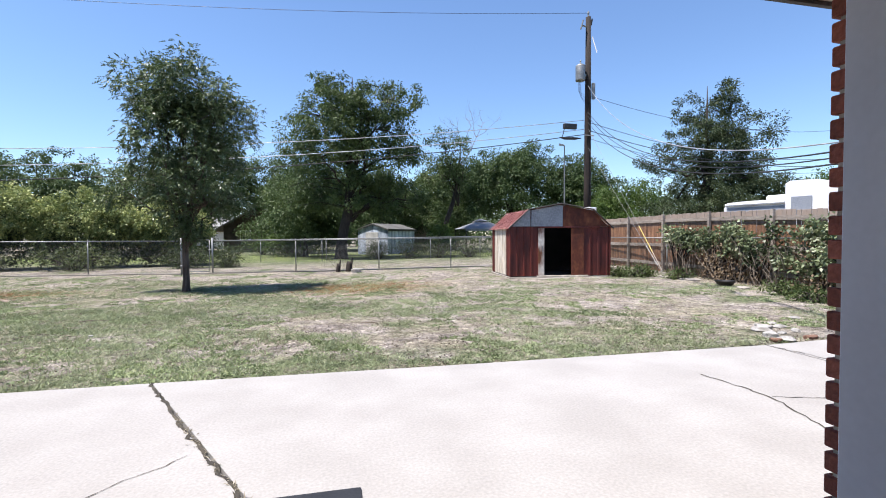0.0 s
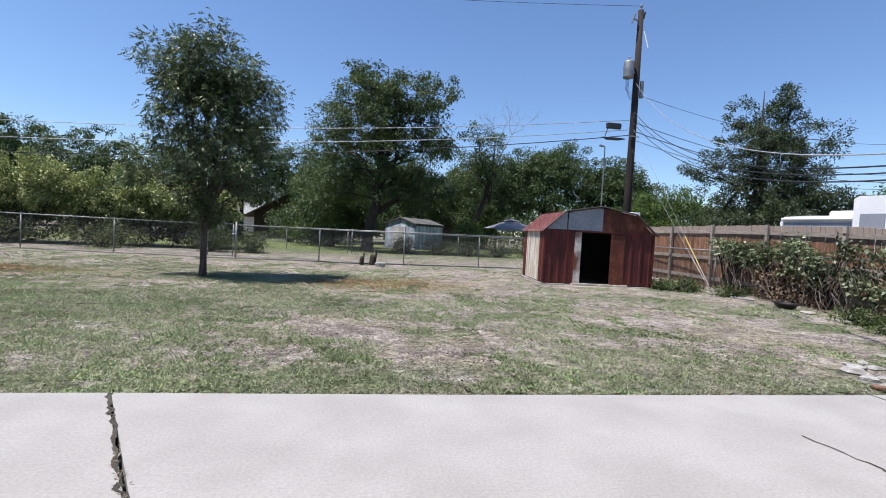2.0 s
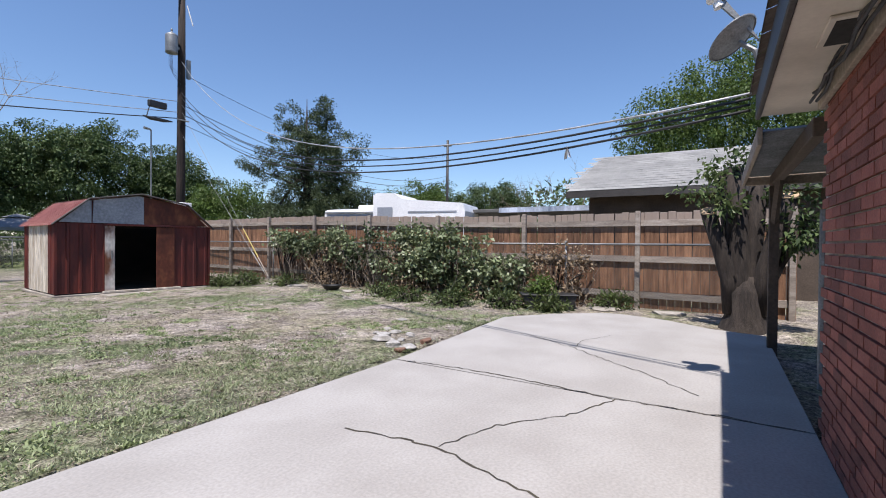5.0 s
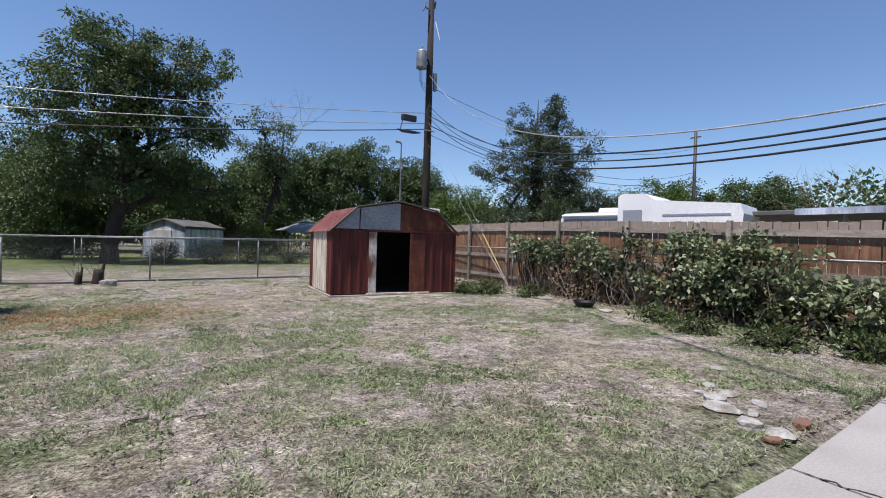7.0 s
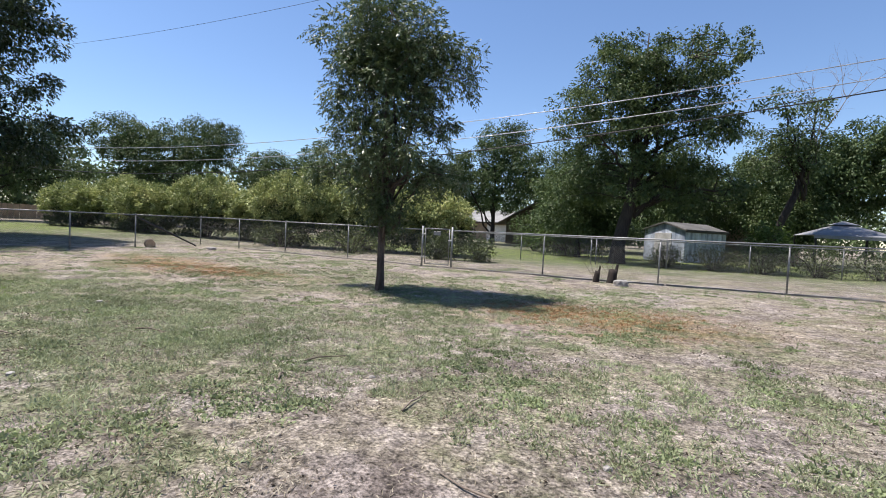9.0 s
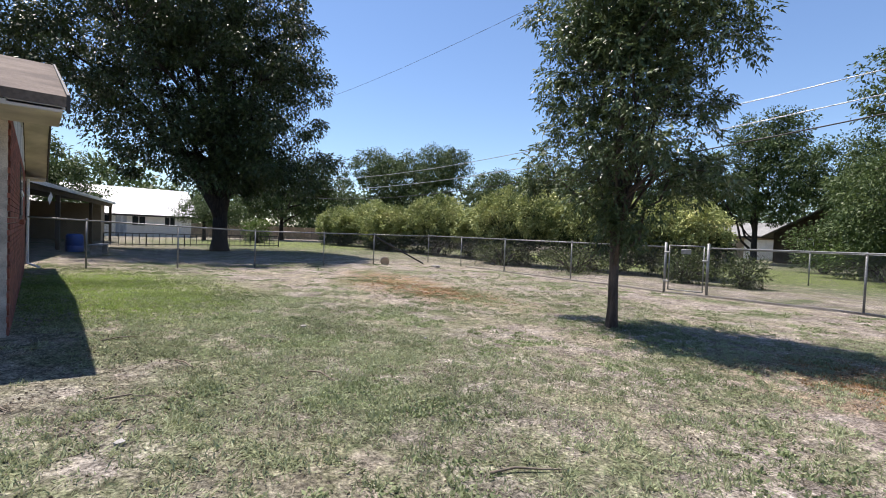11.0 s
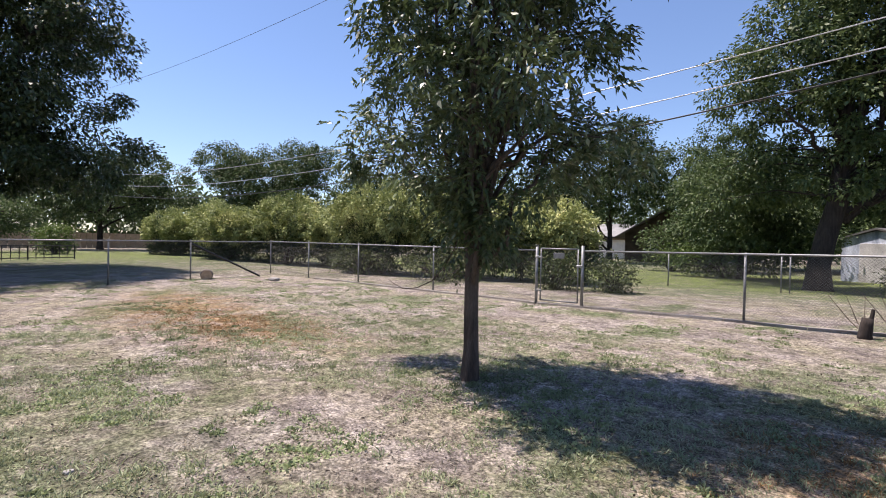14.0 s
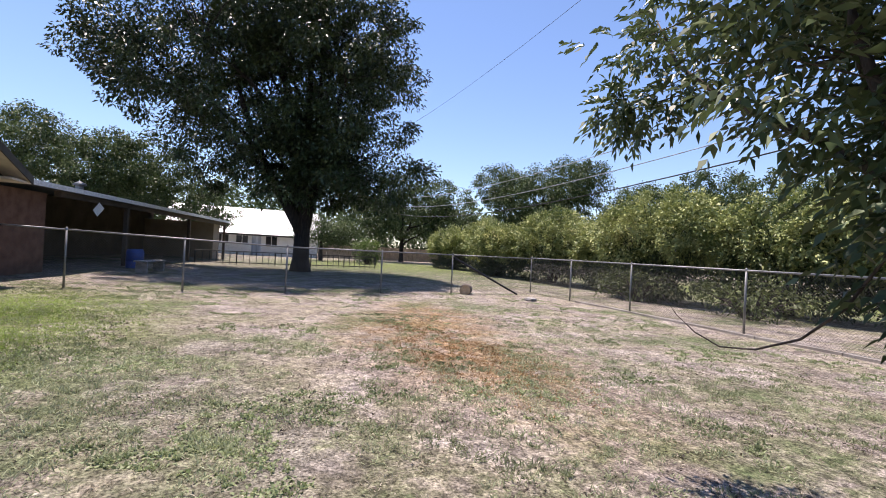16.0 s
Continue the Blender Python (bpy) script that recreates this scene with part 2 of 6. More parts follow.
M_DEAD = mat("dead_twig", (0.22, 0.18, 0.14), (0.34, 0.28, 0.22), 5, 0.95, 30, 0.4)
M_STONE = mat("pale_limestone", (0.30, 0.28, 0.25), (0.55, 0.53, 0.50), 9, 0.9, 40, 0.5)
M_BLACKPL = mat("black_plastic", (0.02, 0.02, 0.021), (0.04, 0.04, 0.042), 4, 0.5, 60, 0.1)
M_WIRE = mat("black_cable", (0.02, 0.02, 0.02), (0.04, 0.04, 0.04), 4, 0.5, 60, 0.0)
M_ALU = mat("bare_aluminium_cable", (0.45, 0.45, 0.45), (0.60, 0.60, 0.60), 4, 0.4, 60, 0.0, metal=0.4)
M_YELLOW = mat("yellow_guy_guard", (0.62, 0.47, 0.08), (0.74, 0.60, 0.16), 4, 0.5, 60, 0.05)
M_RV = mat("white_gelcoat", (0.70, 0.71, 0.72), (0.82, 0.82, 0.82), 1, 0.35, 40, 0.03)
M_RVGREY = mat("grey_gelcoat", (0.34, 0.37, 0.42), (0.44, 0.47, 0.52), 1, 0.4, 40, 0.03)
M_BLUEGREY = mat("blue_grey_paint", (0.26, 0.32, 0.43), (0.58, 0.64, 0.74), 1.2, 0.8, 20, 0.1, stretch=(2, 2, 0.5))
M_BROWNBRICK = mat("brown_brick", (0.17, 0.085, 0.055), (0.27, 0.15, 0.10), 4, 0.9, 50, 0.3)
M_BROWNWALL = mat("brown_wall_paint", (0.085, 0.06, 0.042), (0.15, 0.11, 0.08), 1.5, 0.85, 30, 0.15)
M_TANWALL = mat("tan_wall_paint", (0.38, 0.30, 0.22), (0.50, 0.41, 0.32), 1.5, 0.85, 30, 0.15)
M_PLASTER = mat("interior_wall_paint", (0.62, 0.60, 0.56), (0.70, 0.68, 0.64), 1, 0.8, 40, 0.05)
M_CANVAS = mat("grey_canvas", (0.24, 0.25, 0.27), (0.34, 0.35, 0.37), 1.2, 0.85, 40, 0.05)
M_BLUE = mat("blue_plastic", (0.02, 0.09, 0.38), (0.04, 0.14, 0.48), 2, 0.5, 40, 0.05)
M_GLASS = bpy.data.materials.new("window_glass")
M_GLASS.use_nodes = True
M_GLASS.node_tree.nodes["Principled BSDF"].inputs["Base Color"].default_value = (0.02, 0.025, 0.03, 1)
M_GLASS.node_tree.nodes["Principled BSDF"].inputs["Roughness"].default_value = 0.06
L_ASH = leaf_mat("ash_leaf", (0.03, 0.055, 0.018), (0.135, 0.185, 0.075), (0.34, 0.38, 0.22), 0.42, 0.18, k=1.0, spec=0.5)
L_PECAN = leaf_mat("pecan_leaf", (0.03, 0.055, 0.016), (0.1, 0.155, 0.045), (0.19, 0.24, 0.085), 0.42, 0.08, k=0.55, spec=0.45)
L_ELM = leaf_mat("elm_leaf", (0.04, 0.075, 0.025), (0.15, 0.21, 0.075), (0.25, 0.30, 0.13), 0.5, 0.22, k=0.75)
L_OAK = leaf_mat("oak_leaf", (0.04, 0.075, 0.025), (0.13, 0.19, 0.07), (0.21, 0.27, 0.11), 0.55, 0.2, k=0.78)
L_BRIGHT = leaf_mat("bright_leaf", (0.06, 0.12, 0.025), (0.2, 0.3, 0.075), (0.3, 0.38, 0.12), 0.5, 0.3)
L_CEDAR = leaf_mat("cedar_leaf", (0.045, 0.075, 0.035), (0.14, 0.19, 0.085), (0.2, 0.24, 0.11), 0.6, 0.15)
L_HEDGE = leaf_mat("hedge_leaf", (0.06, 0.10, 0.03), (0.38, 0.41, 0.16), (0.68, 0.64, 0.33), 0.55, 0.14, k=1.22)
# darkened hedge leaf: the shade under the domes is put into its colour
L_HEDGESHADE = leaf_mat("hedge_leaf_painted_shade", (0.025, 0.045, 0.016), (0.08, 0.115, 0.04), None, 0.6, 0.08, k=0.8)
L_HEDGELOW = leaf_mat("shrub_leaf", (0.05, 0.085, 0.025), (0.17, 0.22, 0.075), (0.26, 0.29, 0.11), 0.5, 0.25)
L_VINE = leaf_mat("vine_leaf", (0.05, 0.08, 0.035), (0.26, 0.31, 0.16), (0.48, 0.51, 0.35), 0.45, 0.18, k=0.86, spec=0.4)
L_DRYVINE = leaf_mat("withered_leaf", (0.13, 0.085, 0.05), (0.34, 0.26, 0.17), None, 0.8, 0.15, k=0.78)
L_LITTER = leaf_mat("leaf_litter", (0.06, 0.045, 0.035), (0.28, 0.235, 0.185), (0.42, 0.365, 0.30), 0.85, 0.08, k=0.9)
L_GRASS = leaf_mat("green_grass", (0.14, 0.163, 0.085), (0.36, 0.40, 0.24), None, 0.6, 0.3, k=1.12)
L_STRAW = leaf_mat("straw_grass", (0.26, 0.22, 0.15), (0.60, 0.54, 0.42), None, 0.85, 0.12, k=0.74)
L_LUSH = leaf_mat("lush_grass", (0.10, 0.15, 0.035), (0.30, 0.40, 0.11), None, 0.55, 0.35, k=1.1)
L_WEED = leaf_mat("grey_green_weed", (0.10, 0.125, 0.065), (0.27, 0.32, 0.16), None, 0.6, 0.25, k=1.25)
L_ORANGE = leaf_mat("scorched_grass", (0.28, 0.15, 0.06), (0.48, 0.31, 0.15), None, 0.8, 0.15, k=0.78)


# ---- geometry helpers ----
class Geo:
    """Collects vertices and faces of one mesh."""

    def __init__(self):
        self.v, self.f = [], []

    def add(self, vs, fs):
        o = len(self.v)
        self.v += [tuple(p) for p in vs]
        self.f += [tuple(i + o for i in f) for f in fs]
        return self

    def box(self, x0, y0, z0, x1, y1, z1, c=0.0):
        """A box, with its edges chamfered by c."""
        if c <= 0:
            vs = [(x, y, z) for z in (z0, z1) for y in (y0, y1) for x in (x0, x1)]
            return self.add(vs, [(0, 2, 3, 1), (4, 5, 7, 6), (0, 1, 5, 4), (2, 6, 7, 3), (0, 4, 6, 2), (1, 3, 7, 5)])
        a = [(x0 + c, y0 + c), (x1 - c, y0 + c), (x1 - c, y1 - c), (x0 + c, y1 - c)]
        b = [(x0, y0 + c), (x0 + c, y0), (x1 - c, y0), (x1, y0 + c), (x1, y1 - c), (x1 - c, y1), (x0 + c, y1), (x0, y1 - c)]
        vs = [(*p, z0) for p in a] + [(*p, z0 + c) for p in b] + [(*p, z1 - c) for p in b] + [(*p, z1) for p in a]
        fs = [(3, 2, 1, 0), (20, 21, 22, 23)]
        for i in range(8):
            j = (i + 1) % 8
            fs.append((4 + i, 4 + j, 12 + j, 12 + i))
        for i in range(4):
            p, q = 2 * i, (2 * i + 1) % 8
            n2, k = (2 * i + 2) % 8, (i + 1) % 4
            fs += [(i, 4 + q, 4 + p), (20 + i, 12 + p, 12 + q), (i, k, 4 + n2, 4 + q), (20 + i, 12 + q, 12 + n2, 20 + k)]
        return self.add(vs, fs)

    def prism(self, poly, axis, a, b):
        """The 2D outline poly drawn out along an axis (0, 1, 2) from a to b."""
        def at(p, w):
            q = [p[0], p[1]]
            q.insert(axis, w)
            return tuple(q)
        k = len(poly)
        vs = [at(p, a) for p in poly] + [at(p, b) for p in poly]
        return self.add(vs, [tuple(range(k - 1, -1, -1)), tuple(range(k, 2 * k))] + [(i, (i + 1) % k, k + (i + 1) % k, k + i) for i in range(k)])

    def tube(self, pts, rad, sides=6, caps=True):
        pts = [Vector(p) for p in pts]
        rads = rad if isinstance(rad, (list, tuple)) else [rad] * len(pts)
        o, vs, fs = len(self.v), [], []
        for i, p in enumerate(pts):
            d = (pts[min(i + 1, len(pts) - 1)] - pts[max(i - 1, 0)])
            d = d.normalized() if d.length > 1e-9 else Vector((0, 0, 1))
            u = d.cross(Vector((0, 0, 1)) if abs(d.z) < 0.95 else Vector((1, 0, 0))).normalized()
            w = d.cross(u)
            for s in range(sides):
                a = 2 * math.pi * s / sides
                vs.append(p + (u * math.cos(a) + w * math.sin(a)) * rads[i])
        for i in range(len(pts) - 1):
            for s in range(sides):
                t = (s + 1) % sides
                fs.append((i * sides + s, (i + 1) * sides + s, (i + 1) * sides + t, i * sides + t))
        if caps:
            fs += [tuple(range(sides)), tuple(range((len(pts) - 1) * sides, len(pts) * sides))[::-1]]
        return self.add(vs, fs)

    def lathe(self, prof, cx, cy, sides=16):
        vs = [(cx + r * math.cos(2 * math.pi * s / sides), cy + r * math.sin(2 * math.pi * s / sides), z) for r, z in prof for s in range(sides)]
        fs = [(i * sides + s, i * sides + (s + 1) % sides, (i + 1) * sides + (s + 1) % sides, (i + 1) * sides + s) for i in range(len(prof) - 1) for s in range(sides)]
        return self.add(vs, fs)

    def mesh(self, name, material, smooth=False):
        me = bpy.data.meshes.new(name)
        me.from_pydata(self.v, [], self.f)
        me.materials.append(material)
        me.update()
        if smooth:
            me.polygons.foreach_set("use_smooth", [True] * len(me.polygons))
        return me


def quads_mesh(name, v, material):
    """A mesh of loose quads out of an array (n, 4, 3)."""
    k = len(v)
    me = bpy.data.meshes.new(name)
    me.vertices.add(4 * k); me.loops.add(4 * k); me.polygons.add(k)
    me.vertices.foreach_set("co", np.ascontiguousarray(v, dtype=np.float32).ravel())
    me.loops.foreach_set("vertex_index", np.arange(4 * k, dtype=np.int32))
    me.polygons.foreach_set("loop_start", np.arange(0, 4 * k, 4, dtype=np.int32))
    me.polygons.foreach_set("loop_total", np.full(k, 4, dtype=np.int32))
    me.materials.append(material)
    me.update(calc_edges=True)
    return me


def thing(name, label, category, group="", kind="", at=(0, 0, 0), turn=0.0):
    ob = new(name)
    ob.matrix_world = pose(*at, 0, 0, turn)
    ob.empty_display_size = 0.2
    return tagged(ob, label, category, group, kind)


def part(name, g, material, parent, label="", smooth=False):
    ob = new(name, g.mesh(name, material, smooth) if isinstance(g, Geo) else g)
    ob.parent = parent
    if label:
        ob["label"] = label
    return ob


def solo(name, g, material, label, category, group="", kind="", smooth=False):
    ob = new(name, g.mesh(name, material, smooth) if isinstance(g, Geo) else g)
    return tagged(ob, label, category, group, kind)


def rot(a):
    a = radians(a)
    return np.array([[math.cos(a), -math.sin(a)], [math.sin(a), math.cos(a)]])


def ease(a, b, v):
    s = np.clip((v - a) / (b - a), 0, 1)
    return s * s * (3 - 2 * s)


def ground_z(x, y):
    x, y = np.asarray(x, float), np.asarray(y, float)
    z = -0.04 - 0.16 * ease(5, 12, y) * (1 - ease(-1, 6, x)) - 0.03 * ease(5, 14, y)
    z = z - 0.10 * ease(13, 20, y) * ease(-1, 6, x) * (1 - ease(9, 12, x)) + 0.18 * ease(-18, -28, x)
    return z + 0.012 * np.sin(1.7 * x + 0.6 * y) * np.sin(1.3 * y - 0.4 * x)


LAT = np.random.RandomState(5).rand(256, 256)


def vnoise(x, y, s):
    """Smooth value noise on a lattice of s metres."""
    x, y = np.asarray(x) / s + 97.3, np.asarray(y) / s + 61.7
    i, j = np.floor(x).astype(int), np.floor(y).astype(int)
    u, w = x - i, y - j
    u, w = u * u * (3 - 2 * u), w * w * (3 - 2 * w)
    L = lambda a, b: LAT[a % 256, b % 256]
    return (L(i, j) * (1 - u) + L(i + 1, j) * u) * (1 - w) + (L(i, j + 1) * (1 - u) + L(i + 1, j + 1) * u) * w


def leaves(pos, dirs, length, width, rs, fold=0.25):
    """Leaf quads (n, 4, 3): base, side, tip, side, folded along the middle."""
    k = len(pos)
    d = dirs / (np.linalg.norm(dirs, axis=1, keepdims=True) + 1e-9)
    r = rs.normal(size=(k, 3)) * 0.6 + np.array([0, 0, 1.0])
    s = np.cross(d, r)
    s /= np.linalg.norm(s, axis=1, keepdims=True) + 1e-9
    n = np.cross(s, d)
    ln = (length * rs.uniform(0.65, 1.3, k))[:, None]
    wd = (width * rs.uniform(0.7, 1.25, k))[:, None]
    mid = pos + d * ln * 0.45
    return np.stack([pos, mid + s * wd / 2 + n * wd * fold, pos + d * ln - np.array([0, 0, 1]) * ln * 0.12, mid - s * wd / 2 + n * wd * fold], axis=1)


def in_lobes(lobes, k, rs, edge=2.4):
    w = np.array([lo[3] * lo[4] * lo[5] for lo in lobes]) ** 0.75
    pick = rs.choice(len(lobes), k, p=w / w.sum())
    d = rs.normal(size=(k, 3))
    d /= np.linalg.norm(d, axis=1, keepdims=True)
    r = rs.rand(k) ** (1 / edge)
    lo = np.array(lobes)[pick]
    return lo[:, :3] + d * r[:, None] * lo[:, 3:6], d


def tree(name, label, base, trunk_r, fork_z, lobes, clumps, per, length, width, spread, bark, leaf, seed, limbs=9, twigs=60, lean=(0, 0), pinnate=False, category="tree", droop=0.35, rise=0.16, edge=2.4):
    """A tapered trunk, limbs that run out to the crown's clumps, twigs, and a crown of single leaves."""
    rs = np.random.RandomState(seed)
    root = thing(name, label, category, at=base)
    cen, out = in_lobes(lobes, clumps, rs, edge)
    top = max(lo[2] + lo[5] * 0.6 for lo in lobes)
    g = Geo()
    g.tube([(0, 0, -0.25), (0, 0, 0.0), (0.01, 0, fork_z * 0.25), (lean[0] * 0.4, lean[1] * 0.4, fork_z * 0.6), (lean[0], lean[1], fork_z), (lean[0] * 1.5, lean[1] * 1.5, fork_z + (top - fork_z) * 0.45), (lean[0] * 1.7, lean[1] * 1.7, top)],
           [trunk_r * 1.6, trunk_r * 1.3, trunk_r * 1.02, trunk_r * 0.95, trunk_r * 0.9, trunk_r * 0.4, trunk_r * 0.06], 10)
    part("trunk", g, bark, root, smooth=True)
    fork = np.array([lean[0], lean[1], fork_z])
    order = rs.permutation(clumps)
    paths = []
    for i in order[:limbs]:
        e = cen[i]
        s = fork + np.array([lean[0] * 0.5, lean[1] * 0.5, 0]) * rs.rand() + np.array([0, 0, rs.uniform(-0.1, 0.30) * (top - fork_z)])
        m1 = s * 0.62 + e * 0.38 + np.array([0, 0, rise * np.linalg.norm(e - s)])
        ts = np.linspace(0, 1, 7)[:, None]
        p = (1 - ts) ** 2 * s + 2 * ts * (1 - ts) * m1 + ts ** 2 * e
        p[1:-1] += rs.normal(size=(5, 3)) * 0.03 * np.linalg.norm(e - s)
        r0 = trunk_r * rs.uniform(0.28, 0.5)
        part("limb", Geo().tube([tuple(q) for q in p], [r0 * (1 - 0.85 * t) for t in ts[:, 0]], 6), bark, root, smooth=True)
        paths.append(p)
    nodes = np.concatenate(paths)
    g = Geo()
    for i in order[limbs:limbs + twigs]:
        e = cen[i]
        j = np.argmin(np.linalg.norm(nodes - e, axis=1) + 0.6 * np.abs(nodes[:, 2] - e[2] + 0.3))
        s = nodes[j]
        m1 = (s + e) / 2 + np.array([0, 0, 0.1 * np.linalg.norm(e - s)]) + rs.normal(size=3) * 0.04
        r0 = max(0.006, trunk_r * 0.1)
        g.tube([tuple(s), tuple(m1), tuple(e)], [r0, r0 * 0.7, r0 * 0.25], 4, False)
    part("twigwork", g, bark, root)["kind"] = "stuff"
    c = np.repeat(np.arange(clumps), per)
    k = len(c)
    off = rs.normal(size=(k, 3))
    off *= (rs.rand(k) ** 0.45 * 1.75 / np.linalg.norm(off, axis=1))[:, None] * spread * np.array([1, 1, 0.7])
    off *= rs.uniform(0.55, 1.25, clumps)[c][:, None]
    p = cen[c] + off
    d = off / spread * 0.45 + out[c] * 0.25 + rs.normal(size=(k, 3)) * 0.55 + np.array([0, 0, -droop])
    if pinnate:
        d /= np.linalg.norm(d, axis=1, keepdims=True)
        side = np.cross(d, np.array([0, 0, 1.0]) + rs.normal(size=(k, 3)) * 0.3)
        side /= np.linalg.norm(side, axis=1, keepdims=True) + 1e-9
        stalk = 0.20 * rs.uniform(0.7, 1.2, k)[:, None]
        allp, alld = [], []
        for f, sg in ((0.25, 1), (0.25, -1), (0.5, 1), (0.5, -1), (0.75, 1), (0.75, -1), (1.0, 0)):
            q = p + d * stalk * f
            q[:, 2] -= 0.05 * f * f
            allp.append(q)
            alld.append(d * (0.75 if sg else 1) + side * sg * 0.75 + np.array([0, 0, -0.25]))
        p, d = np.concatenate(allp), np.concatenate(alld)
    part("crown", quads_mesh("crown", leaves(p, d, length, width, rs), leaf), leaf, root)
    return root


def catenary(a, b, sag, k=24):
    a, b = Vector(a), Vector(b)
    return [a.lerp(b, i / k) - Vector((0, 0, 4 * sag * (i / k) * (1 - i / k))) for i in range(k + 1)]


# ---- ground: one sheet to the horizon ----
gx = np.concatenate([-np.geomspace(1500, 22, 16), np.arange(-20, 14.01, 0.4), np.geomspace(16, 1500, 16)])
gy = np.concatenate([-np.geomspace(1500, 6, 14), np.arange(-4, 26.01, 0.4), np.geomspace(28, 1500, 16)])
GX, GY = np.meshgrid(gx, gy)
GZ = ground_z(GX, GY)
GZ = np.where((GY < 3.6) & (GY > -14) & (GX > -8.4) & (GX < 8.6), -0.12, GZ)
nx = len(gx)
gg = Geo()
gg.v = [tuple(p) for p in np.stack([GX, GY, GZ], -1).reshape(-1, 3)]
gg.f = [(j * nx + i, j * nx + i + 1, (j + 1) * nx + i + 1, (j + 1) * nx + i) for j in range(len(gy) - 1) for i in range(nx - 1)]
solo("ground", gg, M_GROUND, "dry patchy mown lawn with bare soil and straw", "ground", kind="structure", smooth=True)

# ---- patio slab: cast panels with open joints ----
patio = thing("patio", "worn pale concrete patio slab with cracked joints", "patio", kind="structure")
for outline in ([(-8.0, 0.3), (0.035, 0.3), (-1.865, 3.84), (-8.0, 3.90)],
                [(0.06, 0.3), (4.54, 0.3), (4.64, 3.68), (0.6, 3.76), (-1.84, 3.84)],
                [(4.565, 0.3), (8.3, 0.3), (8.5, 0.95), (9.0, 1.55), (9.3, 2.3), (9.25, 2.6), (8.65, 3.3), (7.85, 3.86), (6.3, 3.77), (4.665, 3.68)]):
    g = Geo().prism(outline, 2, -0.12, 0.0)
    part("panel", g, M_SLAB, patio)
rs = np.random.RandomState(11)


def crack(pts, w):
    g = Geo()
    P = []
    for a, b in zip(pts[:-1], pts[1:]):
        k = max(3, int(math.dist(a, b) / 0.06))
        for i in range(k):
            t = i / k
            P.append((a[0] + (b[0] - a[0]) * t + rs.normal() * 0.012, a[1] + (b[1] - a[1]) * t + rs.normal() * 0.012))
    P.append(pts[-1])
    for a, b in zip(P[:-1], P[1:]):
        d = Vector((b[0] - a[0], b[1] - a[1], 0)).normalized()
        s = Vector((-d.y, d.x, 0))
        wa = w * rs.uniform(0.5, 1.3)
        g.add([(a[0] + s.x * wa, a[1] + s.y * wa, 0.004), (a[0] - s.x * wa, a[1] - s.y * wa, 0.004), (b[0] - s.x * wa, b[1] - s.y * wa, 0.004), (b[0] + s.x * wa, b[1] + s.y * wa, 0.004)], [(0, 1, 2, 3)])
    part("crack", g, M_CRACK, patio)


crack([(-1.85, 3.83), (-1.25, 2.68), (-0.72, 1.7), (0.04, 0.32)], 0.012)
crack([(3.05, 2.9), (3.09, 2.57), (3.12, 2.24), (2.94, 1.74), (2.8, 1.25), (2.77, 1.03), (2.6, 0.5)], 0.007)
crack([(3.12, 2.24), (3.6, 2.1), (4.0, 1.75), (4.55, 1.52)], 0.005)
crack([(4.65, 3.66), (4.7, 3.0), (4.68, 2.43), (4.62, 1.95), (4.57, 1.5), (4.58, 0.9), (4.55, 0.35)], 0.007)
crack([(6.7, 3.1), (6.4, 2.6), (6.15, 2.25), (5.75, 1.8), (5.5, 1.45), (5.0, 0.97)], 0.005)
crack([(-1.55, 1.75), (-1.35, 2.0), (-1.11, 2.25)], 0.003)
crack([(6.15, 2.25), (6.6, 2.3), (7.2, 2.05)], 0.003)
mat_ = thing("doormat", "dark rubber doormat lying on the patio", "doormat")
part("pad", Geo().box(-0.78, 1.22, 0.002, -0.13, 1.64, 0.014, 0.004), M_BLACKPL, mat_)

# ---- the house: brick rear wall with a patio door, eaves, lean-to, gable wing ----
house = thing("house", "red brick ranch house with cream soffit and brown shingles", "house", kind="structure")
for x0, x1, z0, z1 in ((-8.4, -1.3, 0, 2.13), (1.12, 4.5, 0, 2.13), (-1.3, 1.12, 2.04, 2.13)):
    part("wall_core", Geo().box(x0 + 0.012, 0.05, z0, x1 - 0.012, 0.282, z1), M_MORTAR, house)
part("end_wall", Geo().box(4.3, -9, 0, 4.49, 0.045, 2.25), M_MORTAR, house)
part("front_wall", Geo().box(-8.4, -9.2, 0, 4.5, -9.0, 2.1), M_MORTAR, house)
part("soffit", Geo().box(-8.4, 0.06, 2.132, 4.9, 0.60, 2.16), M_CREAM, house, "cream painted soffit")
part("fascia", Geo().box(-8.5, 0.60, 2.12, 4.95, 0.63, 2.31, 0.006), M_FASCIA, house, "dark painted fascia board")
g = Geo()
for k in range(22):
    y0, y1 = 0.67 - k * 0.24, 0.67 - (k + 1) * 0.24 - 0.03
    z0, z1 = 2.31 + (0.67 - y0) * 0.34, 2.31 + (0.67 - y1) * 0.34
    for i in range(45):
        x = -8.6 + i * 0.303 + (k % 2) * 0.15
        g.add([(x, y0, z0 + 0.012), (x + 0.297, y0, z0 + 0.012), (x + 0.297, y1, z1), (x, y1, z1), (x, y0, z0), (x + 0.297, y0, z0)], [(0, 1, 2, 3), (4, 5, 1, 0)])
part("roof_shingles", g, M_SHINGLE, house)
part("roof_deck", Geo().prism([(0.62, 2.30), (-4.3, 4.01), (-9.6, 2.28), (-9.5, 2.18), (-4.3, 3.88), (0.58, 2.19)], 0, -8.6, 4.9), M_FASCIA, house)
part("frieze_board", Geo().box(1.2, 0.302, 2.04, 4.5, 0.33, 2.13, 0.004), M_TANWALL, house)
